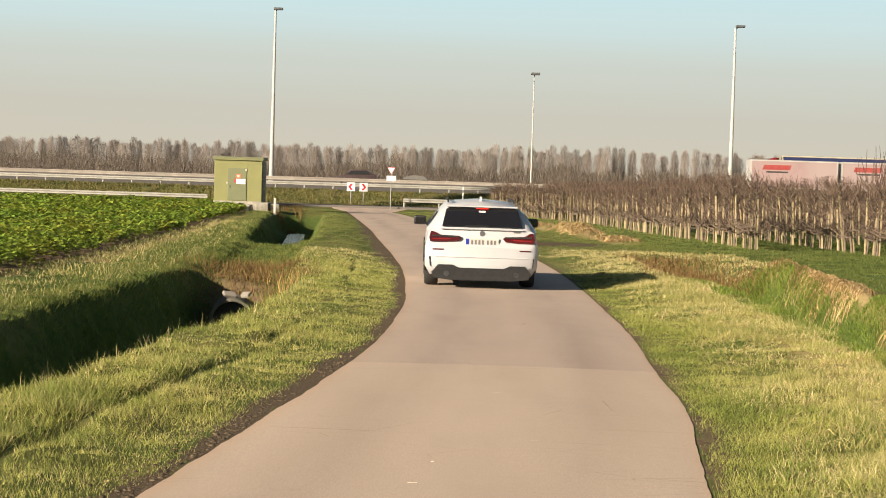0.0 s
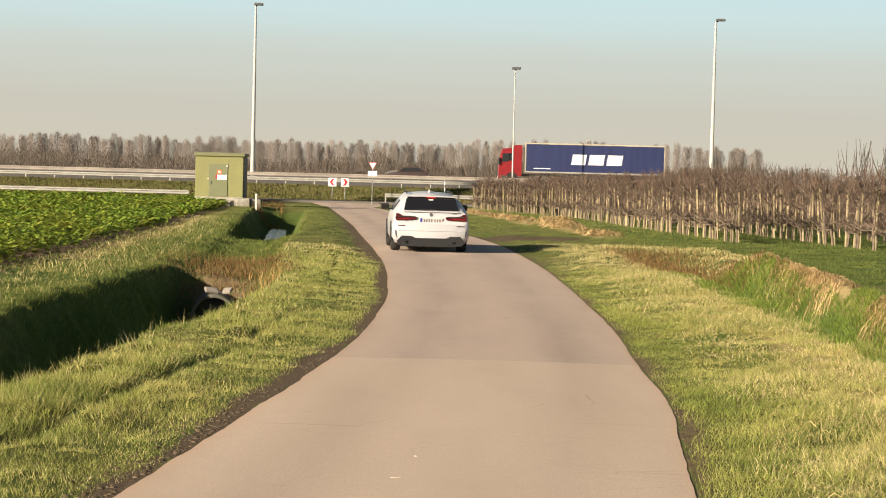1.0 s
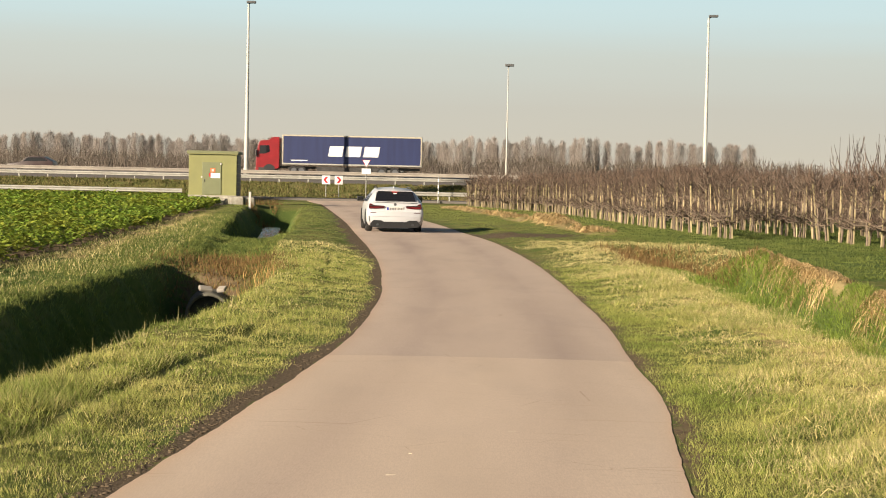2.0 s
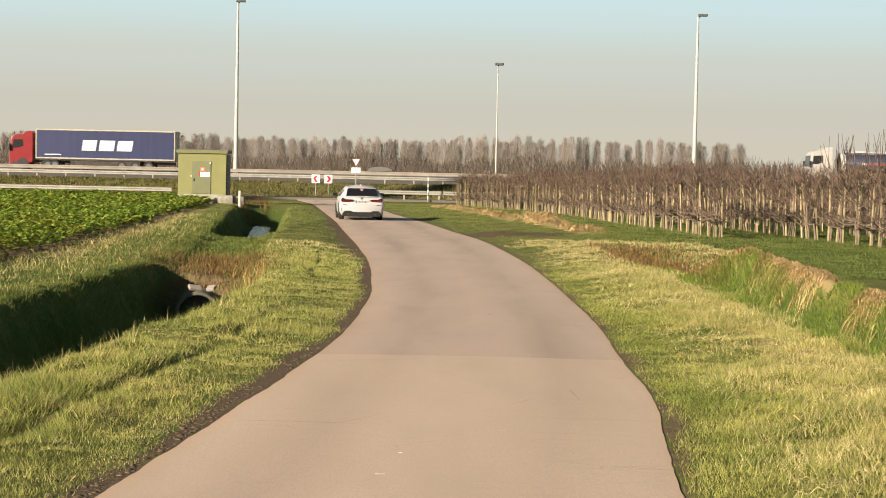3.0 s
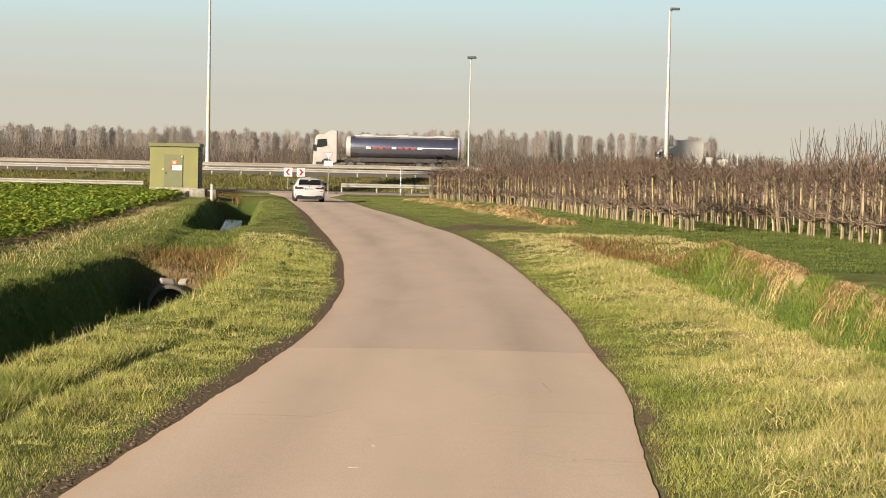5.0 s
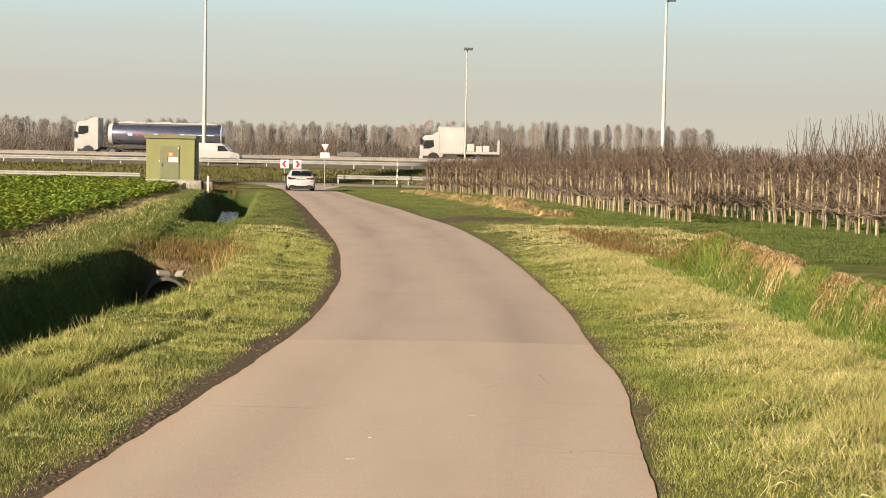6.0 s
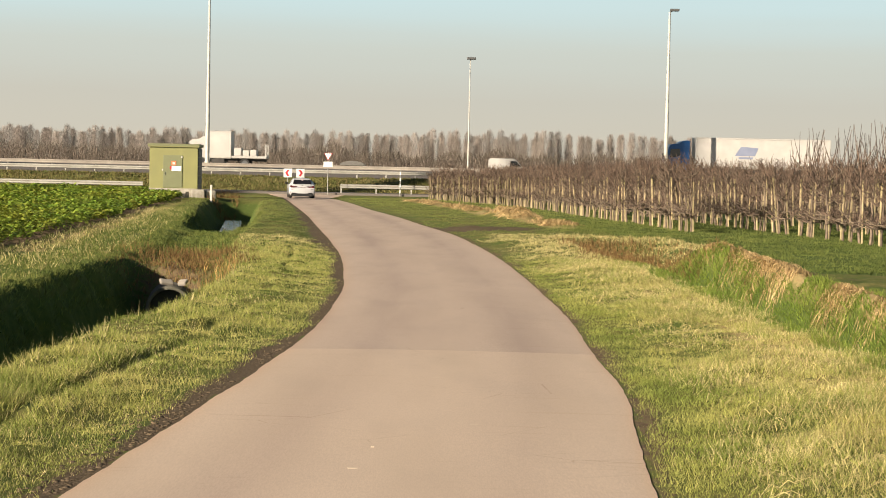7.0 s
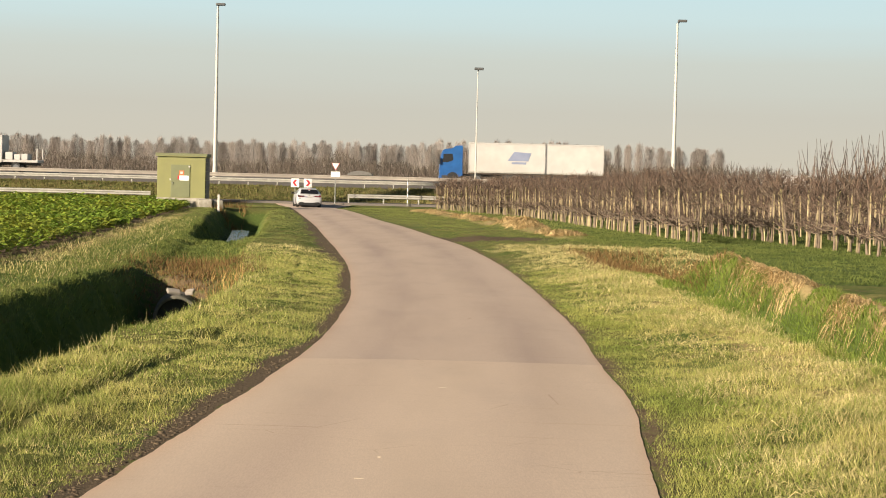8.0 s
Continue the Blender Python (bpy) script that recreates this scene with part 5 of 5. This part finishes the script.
root = base + np.stack([np.cos(a) * 0.13 * lift, np.sin(a) * 0.13 * lift, hh * lift * 0.92], -1)
b = a + RNG.normal(0, 0.7, kk)
out = np.stack([np.cos(b), np.sin(b), RNG.uniform(-0.35, 0.75, kk)], -1)
side = np.stack([-np.sin(b), np.cos(b), RNG.normal(0, 0.35, kk)], -1)
v = np.empty((kk, 4, 3))
v[:, 0] = root
v[:, 1] = root + out * (size * 0.95)[:, None] + side * (size * 0.62)[:, None]
v[:, 2] = root + out * (size * 1.9)[:, None] - np.array([0, 0, 0.35]) * size[:, None]
v[:, 3] = root + out * (size * 0.95)[:, None] - side * (size * 0.62)[:, None]
i = np.arange(kk)[:, None] * 4
tagged(new("crop_leaves", mesh_np("crop_leaves", v.reshape(-1, 3), np.concatenate([i + [0, 1, 2], i + [0, 2, 3]]), M["crop"])),
       "leafy yellow-green winter crop covering the field", "crop", kind="stuff")


# ---- grass of the verges ----
def verge(name, k, x0, x1, y0, y1, hmin, hmax, width, lean, material, label, near=1.0, where=None):
    x, y = scatter(k, x0, x1, y0, y1, near)
    o = np.maximum(road_left(y) - x, x - road_right(y))
    patch = wavy(x, y, 1.1, 5) * 0.5 + wavy(x, y, 4.3, 2) * 0.5
    rag = o * np.where(x < 0, np.interp(y, (26, 36, 60, 75), (1, 0.42, 0.42, 1)), 1) + 0.10 * wavy(x, y, 1.6, 21) + 0.05 * wavy(x, y, 6.0, 11)
    bare = ((x - 1.9) / 1.7) ** 2 + ((y - 47) / 2.4) ** 2 < 0.8 + 0.6 * patch
    rut = (x < 0) & (np.abs(o - 0.95 - 0.05 * wavy(x, y, 0.8, 13)) < 0.05) & (y < 30) & (wavy(x, y, 1.1, 12) > -0.1)
    keep = (o > 0.02) & (RNG.uniform(0, 1, k) < np.where(x < 0, step(0.06, 0.34, rag), step(-0.06, 0.26, rag)) * (0.85 + 0.5 * patch)) & (np.abs(x) < 0.295 * y + 1.2) & ~bare & ~rut & (x > np.interp(y, FIELD_Y, FIELD_X) - 0.1)
    if where is not None:
        keep &= where(x, y, o)
    x, y, o = x[keep], y[keep], o[keep]
    h = RNG.uniform(hmin, hmax, len(x)) * (0.85 + 0.5 * wavy(x, y, 1.7, 8) + 0.35 * wavy(x, y, 6.1, 2)) * (0.6 + 0.55 * step(0.2, 1.3, o))
    w = width * (0.4 + y / 20)
    return blades(name, x, y, height(x, y), np.maximum(h, 0.02), w, lean * RNG.uniform(0.12, 1, len(x)) ** 0.45, material, label, "grass")


def stalks(name, x, y, length, turn, lift, width, material, label, category):
    """Long dry stalks lying over the ground: bent strips of two quads that follow the slope."""
    k = len(x)
    dx, dy = np.cos(turn) * length, np.sin(turn) * length
    mid = np.stack([x + dx * 0.5, y + dy * 0.5, height(x + dx * 0.5, y + dy * 0.5) + lift], -1)
    low = np.stack([x, y, height(x, y) + lift * 0.1], -1)
    end = np.stack([x + dx, y + dy, height(x + dx, y + dy) + lift * RNG.uniform(0.1, 0.8, k)], -1)
    side = np.stack([-np.sin(turn), np.cos(turn), RNG.normal(0, 0.6, k)], -1) * (width / 2)[:, None]
    v = np.stack([low - side, low + side, mid - side, mid + side, end - side * 0.5, end + side * 0.5], 1)
    i = np.arange(k)[:, None] * 6
    f = np.concatenate([i + [0, 1, 3, 2], i + [2, 3, 5, 4]])
    return tagged(new(name, mesh_np(name, v.reshape(-1, 3), f, material)), label, category, kind="stuff")


def right_mid(y):
    return np.interp(y, (0, 12, 27, 40), (4.3, 4.4, 4.55, 4.7))


M["grass_far"] = mat("olive_green_grass", (0.19, 0.225, 0.055), (0.28, 0.275, 0.09), 0.5, 0.75, island=0.4, c3=(0.13, 0.17, 0.042), scale3=0.5, amount3=0.7, spec=0.2, thin=0.35)
# lush growth; its darker green also carries the shade inside the ditch
M["grass_lush_shade"] = mat("lush_shaded_grass", (0.15, 0.185, 0.042), (0.22, 0.235, 0.065), 0.9, 0.7, island=0.50, c3=(0.085, 0.125, 0.03), scale3=1.2, amount3=0.7, spec=0.2, thin=0.3)
verge("verge_grass", 560000, -6, 0, 6.5, 60, 0.035, 0.10, 0.0060, 0.90, M["grass_green"], "short green grass on the verge beside the ditch", 1.0,
      lambda x, y, o: (x > np.interp(y, RIM_Y, RIM_NEAR) - 0.12) & (y < 28 + 8 * RNG.uniform(0, 1, len(x))))
verge("verge_straw", 130000, -6, 0, 6.5, 50, 0.03, 0.09, 0.0055, 0.93, M["grass_dry"], "yellowed grass blades on the ditch verge", 1.0,
      lambda x, y, o: (x > np.interp(y, RIM_Y, RIM_NEAR) - 0.05) & (y < 38))
verge("ditch_grass", 400000, -10, -2.5, 9, 64, 0.035, 0.11, 0.0068, 0.93, M["grass_lush_shade"], "lush grass in and beyond the ditch, ditch shade put into its dark green", 1.0,
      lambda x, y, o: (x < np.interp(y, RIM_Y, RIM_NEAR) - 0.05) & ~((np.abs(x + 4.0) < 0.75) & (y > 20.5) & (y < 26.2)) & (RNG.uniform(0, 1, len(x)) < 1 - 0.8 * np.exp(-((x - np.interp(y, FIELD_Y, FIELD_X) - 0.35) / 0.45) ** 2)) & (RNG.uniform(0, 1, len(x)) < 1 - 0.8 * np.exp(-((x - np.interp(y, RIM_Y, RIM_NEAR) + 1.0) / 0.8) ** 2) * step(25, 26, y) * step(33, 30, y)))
verge("field_verge_straw", 60000, -11, -4.4, 14, 64, 0.04, 0.14, 0.0075, 0.93, M["grass_dry"], "pale dry grass on the strip along the crop", 1.0,
      lambda x, y, o: (x < np.interp(y, RIM_Y, RIM_FAR) - 0.1) & (RNG.uniform(0, 1, len(x)) < 0.4 + 0.6 * np.exp(-((x - np.interp(y, FIELD_Y, FIELD_X) - 0.5) / 0.5) ** 2)))
verge("orchard_verge_grass", 520000, 1, 4.6, 6.5, 60, 0.03, 0.085, 0.0060, 0.93, M["grass_green"], "short green grass on the verge by the orchard", 1.0, lambda x, y, o: (x < 4.3) & (y < 20 + 12 * RNG.uniform(0, 1, len(x))))
verge("orchard_verge_straw", 430000, 1, 6.5, 6.5, 42, 0.03, 0.10, 0.0058, 0.95, M["grass_dry"], "yellowed mown grass on the sunny verge", 1.0,
      lambda x, y, o: (o > 0.15) & ((x < 3.75) | (y > 30)) & (RNG.uniform(0, 1, len(x)) < step(0.25, 1.25, o + 0.5 * wavy(x, y, 0.9, 3)) * np.where(y > 26, 0.45, 1)))
verge("lane_grass", 420000, -14, 9, 21, 114, 0.03, 0.06, 0.0042, 0.8, M["grass_far"], "grass along the far stretch of lane", 1.0, lambda x, y, o: np.where(x > 0, (y > 20 + 12 * RNG.uniform(0, 1, len(x))) & ((x < 4.3) | (y > 40)), (y > 28 + 8 * RNG.uniform(0, 1, len(x))) & (x > np.interp(y, RIM_Y, RIM_NEAR) - 0.12) | (y > 60)))
# mown straw lying on the sunny verge
x, y = scatter(9000, 1.6, 4.0, 6.8, 30)
o = x - road_right(y)
keep = (o > 0.5) & (x < 3.8) & (wavy(x, y, 1.5, 14) > -0.1)
x, y = x[keep], y[keep]
stalks("mown_straw", x, y, RNG.uniform(0.04, 0.15, len(x)), RNG.uniform(0, 6.28, len(x)), RNG.uniform(0.03, 0.06, len(x)), 0.0028 * (0.6 + y / 20), M["grass_dry"], "loose mown straw lying on the verge", "straw")
# clods of mud along the edge of the lane
def lumps(name, x, y, size, material, label):
    k = len(x)
    ang = np.arange(6) * np.pi / 3
    ring = np.stack([np.cos(ang), np.sin(ang), 0 * ang - 0.25], -1)
    shape = np.concatenate([ring, ring * [0.7, 0.7, 0] + [0, 0, 0.18], [[0, 0, 0.30]]])
    v = shape[None] * RNG.uniform(0.65, 1.35, (k, 13, 1)) * size[:, None, None]
    v = v + np.stack([x, y, height(x, y)], -1)[:, None]
    f = [(j, (j + 1) % 6, 6 + (j + 1) % 6) for j in range(6)] + [(j, 6 + (j + 1) % 6, 6 + j) for j in range(6)] + [(6 + j, 6 + (j + 1) % 6, 12) for j in range(6)]
    i = np.arange(k)[:, None, None] * 13
    return tagged(new(name, mesh_np(name, v.reshape(-1, 3), (i + np.array(f)[None]).reshape(-1, 3), material)), label, "mud", kind="stuff")


M["mud"] = mat("damp_brown_mud", (0.15, 0.11, 0.068), (0.09, 0.066, 0.043), 9, 0.9, bump=0.5, bump_scale=60, island=0.3, spec=0.2)
u, y = scatter(2600, 0, 1, 6.8, 46)
x = road_left(y) - 0.03 - 0.34 * u ** 1.6
keep = wavy(x, y, 2.1, 21) < 0.35
lumps("mud_clods", x[keep], y[keep], RNG.uniform(0.15, 1, keep.sum()) ** 3 * 0.022 + 0.003, M["mud"], "crumbled brown mud clods along the lane edge")
u, y = scatter(3500, 0, 1, 6.8, 40)
x = road_right(y) + 0.02 + 0.3 * u ** 1.5
keep = wavy(x, y, 1.6, 22) < 0.2
lumps("edge_crumbs", x[keep], y[keep], RNG.uniform(0.15, 1, keep.sum()) ** 3 * 0.012 + 0.002, M["mud"], "small earth crumbs along the sunny lane edge")
# rough grass on the motorway bank
for nm, k, mt, lb in (("bank_grass", 26000, M["bank_grass"], "rough olive grass on the motorway bank"), ("bank_straw", 12000, M["bank_straw"], "withered grass on the motorway bank")):
    x, y = RNG.uniform(-42, 14, k), RNG.uniform(124, 133, k)
    keep = wavy(x, y, 0.6, 4 if nm == "bank_grass" else 9) > -0.4
    x, y = x[keep], y[keep]
    blades(nm, x, y, height(x, y), RNG.uniform(0.10, 0.30, len(x)), 0.08, RNG.uniform(0.3, 0.95, len(x)), mt, lb, "grass")
# taller tufts on the ditch rim
x, y = scatter(4200, -4.2, -2.4, 8, 30)
keep = (np.abs(x - np.interp(y, RIM_Y, RIM_NEAR) - 0.03) < 0.16) & (wavy(x, y, 2.2, 17) > -0.2)
x, y = x[keep], y[keep]
blades("rim_tufts", x, y, height(x, y), RNG.uniform(0.05, 0.19, len(x)), 0.006 * (0.35 + y / 26), RNG.uniform(0.1, 0.75, len(x)), M["grass_dry"], "long dry grass stalks along the ditch rim", "grass")
M["bank_green"] = mat("lush_ditch_grass", (0.165, 0.23, 0.037), (0.25, 0.295, 0.06), 0.9, 0.75, island=0.4, spec=0.2, c3=(0.12, 0.185, 0.032), scale3=1.2, amount3=0.7, thin=0.35)
x, y = scatter(230000, 3.55, 5.9, 8, 31)
keep = (x < right_mid(y) + 0.62 + 0.22 * wavy(x, y, 1.5, 4)) | (x > right_mid(y) + 0.95)
x, y = x[keep], y[keep]
blades("ditch_bank_grass", x, y, height(x, y), RNG.uniform(0.03, 0.12, len(x)) * (1 + 0.6 * wavy(x, y, 2.0, 3)), 0.010 * (0.4 + y / 20), 0.93 * RNG.uniform(0.1, 1, len(x)) ** 0.5, M["bank_green"], "lush green grass on the ditch bank", "grass")
M["orchard_green"] = mat("short_orchard_grass", (0.14, 0.175, 0.042), (0.20, 0.21, 0.065), 0.7, 0.8, island=0.35, spec=0.15, c3=(0.06, 0.10, 0.018), scale3=0.7, amount3=0.7, thin=0.3)
x, y = scatter(110000, 4.2, 15, 26, 62)
keep = (x < 0.295 * y + 1) & ((y > 34) | (x > 5.95))
x, y = x[keep], y[keep]
blades("orchard_grass", x, y, height(x, y), RNG.uniform(0.03, 0.08, len(x)), 0.016, 0.96 * RNG.uniform(0.1, 1, len(x)) ** 0.5, M["orchard_green"], "short dark green grass before the orchard rows", "grass")
# hay on the raised bank and heaps by the orchard
x, y = scatter(90000, 4.3, 6.4, 9, 30.2)
mid = right_mid(y) + 0.74 + 0.14 * wavy(x * 0, y, 0.8, 5)
keep = (RNG.uniform(0, 1, len(x)) < np.exp(-((x - mid) / (0.21 + 0.08 * wavy(x * 0, y, 0.7, 9))) ** 2)) & (wavy(x, y, 1.3, 6) > -0.5)
x, y = x[keep], y[keep]
clump = -1.25 + 0.7 * wavy(x, y, 1.2, 15)
stalks("bank_hay", x, y, RNG.uniform(0.06, 0.24, len(x)), clump + RNG.normal(0, 0.5, len(x)), RNG.uniform(0.02, 0.085, len(x)), RNG.uniform(0.004, 0.008, len(x)) * (0.4 + y / 25), M["hay"], "flattened dry hay along the ditch bank", "hay")
x, y = scatter(1300, 3.9, 5.2, 12, 29)                           # wisps hanging down the slope
keep = (wavy(x, y, 1.3, 16) > 0.25) & (x > right_mid(y) + 0.05)
x, y = x[keep], y[keep]
stalks("hay_wisps", x, y, RNG.uniform(0.08, 0.26, len(x)), -2.2 + RNG.normal(0, 0.6, len(x)), RNG.uniform(0.05, 0.12, len(x)), RNG.uniform(0.004, 0.008, len(x)), M["hay"], "wisps of dry hay hanging down the ditch bank", "hay")
x, y = scatter(46000, -2.0, 5.6, 50, 101)
line = np.interp(y, HEAP_Y, HEAP_X)
keep = (np.abs(x - line + 0.2 * wavy(x, y, 0.5, 2)) < 0.62) & (wavy(x, y, 0.55, 2) > -0.25)
x, y = x[keep], y[keep]
stalks("hay_heaps", x, y, RNG.uniform(0.12, 0.40, len(x)), 0.6 + RNG.normal(0, 1.2, len(x)), RNG.uniform(0.03, 0.16, len(x)), RNG.uniform(0.012, 0.026, len(x)), M["hay"], "heaps of dry cut grass beside the lane", "hay")
# brown reeds on the filled crossing and in the damp hollow by the orchard
x, y = scatter(17000, -6.0, -2.6, 25.0, 34)
keep = RNG.uniform(0, 1, len(x)) < np.exp(-((x - np.interp(y, RIM_Y, RIM_NEAR) + 0.85) / 0.75) ** 2) * step(33.5, 29, y)
x, y = x[keep], y[keep]
blades("reeds", x, y, height(x, y), RNG.uniform(0.06, 0.22, len(x)) * (0.75 + 0.45 * wavy(x, y, 1.3, 3)), 0.018, RNG.uniform(0.15, 0.9, len(x)), M["reed"], "brown withered reeds over the pipe crossing", "reeds")
M["tawny"] = mat("tawny_dead_stems", (0.50, 0.34, 0.13), (0.36, 0.23, 0.085), 1.2, 0.8, island=0.35, spec=0.2, thin=0.2)
x, y = RNG.normal(-3.45, 0.20, 520), RNG.normal(25.3, 0.55, 520)
blades("tawny_stems", x, y, height(x, y), RNG.uniform(0.12, 0.36, len(x)), 0.017, RNG.uniform(0.05, 0.55, len(x)), M["tawny"], "upright tawny dead stems beside the pipe", "reeds")
x, y = scatter(9000, 3.0, 6.0, 27.8, 39)
keep = RNG.uniform(0, 1, len(x)) < np.exp(-((x - 4.4) / 0.75) ** 2)
x, y = x[keep], y[keep]
blades("hollow_reeds", x, y, height(x, y), RNG.uniform(0.08, 0.30, len(x)), 0.024, RNG.uniform(0.2, 0.9, len(x)), M["reed"], "brown withered reeds in a damp hollow", "reeds")


x, y = RNG.uniform(-13.4, -11.2, 1500), RNG.uniform(91.5, 99, 1500)
keep = wavy(x, y, 0.9, 4) > 0.05
x, y = x[keep], y[keep]
blades("tall_weeds", x, y, height(x, y), RNG.uniform(0.15, 0.6, len(x)), 0.03, RNG.uniform(0.1, 0.6, len(x)), M["reed"], "tall withered weeds beside the cabinet", "weeds")

# ---- small marks on the lane ----
for x, y, w, d in ((0.12, 11.7, 0.055, 0.05), (-0.75, 14.9, 0.09, 0.05), (-0.72, 17.4, 0.10, 0.05), (0.33, 9.45, 0.05, 0.04), (-0.33, 7.95, 0.05, 0.03), (0.15, 21.6, 0.05, 0.05), (-0.25, 8.6, 0.02, 0.02)):
    u = (x - float(road_left(np.array(y)))) / float(road_right(np.array(y)) - road_left(np.array(y)))
    z = (0.0 if y < 13.55 else -0.006) + 0.012 * (1 - (2 * u - 1) ** 2)
    m = thing("paint_mark", "faint pale mark worn into the lane", "road mark", pose(x, y, z, 0, 0, RNG.uniform(-8, 8)), "pale marks on the lane")
    part("mark", box(0, 0, -0.001, w, d * 0.5, 0.012, 0.002), M["lane_mark"], m)


# ---- what moves ----
def motions():
    rows = [(0, -0.05, 24.5), (0.5, -0.38, 30.4), (1, -0.83, 36.1), (1.5, -1.41, 42.2), (2.0, -2.05, 48.9), (2.4, -2.63, 54.4), (2.8, -3.24, 60), (3.5, -4.36, 69.8),
            (4.0, -5.15, 76.6), (4.5, -5.93, 83.7), (5.0, -6.5, 89.8), (5.5, -7.05, 95.2), (6.0, -7.55, 100.0), (6.5, -7.95, 104.2), (7, -8.25, 107.6), (7.5, -8.45, 109.9), (8, -8.55, 111.2)]
    heading = {0: 2.5, 0.5: 3.6, 1: 5, 1.5: 5.8, 2.0: 6.2, 2.4: 6.4, 2.8: 6.5, 3.5: 6.5, 4.0: 6.4, 4.5: 6.2, 5.0: 6, 5.5: 6, 6.0: 6, 6.5: 6.5, 7: 7, 7.5: 8, 8: 9}
    walk(lane_car, [(t, pose(x, y, 0.012 + 0.30 * float(step(113, 120, y + 2)), 0, 0, heading[t])) for t, x, y in rows])
    times = [0.25 * i for i in range(33)]

    def drive(ob, x0, v, y, right=False):
        z = motorway_z(y) + 0.02
        walk(ob, [(t, pose(x0 + v * t, y, z, 0, 0, 180 if right else 0)) for t in times])
    drive(TRAFFIC["navy"], 25.75, -22.9, 154.75)
    drive(TRAFFIC["tanker"], 102.45, -22.65, 154.75)
    drive(TRAFFIC["box"], 136.9, -22.84, 154.75)
    drive(TRAFFIC["blue"], 182.7, -22.75, 154.75)
    drive(TRAFFIC["pink"], 23.1 + 18.35, 20.7, 141.25, True)
    drive(VAN, -169.0, 25.5, 140.9, True)
    drive(CARS[0], -14.9, -35.7, 150.6)
    drive(CARS[1], 26.8, -35.0, 150.6)


motions()
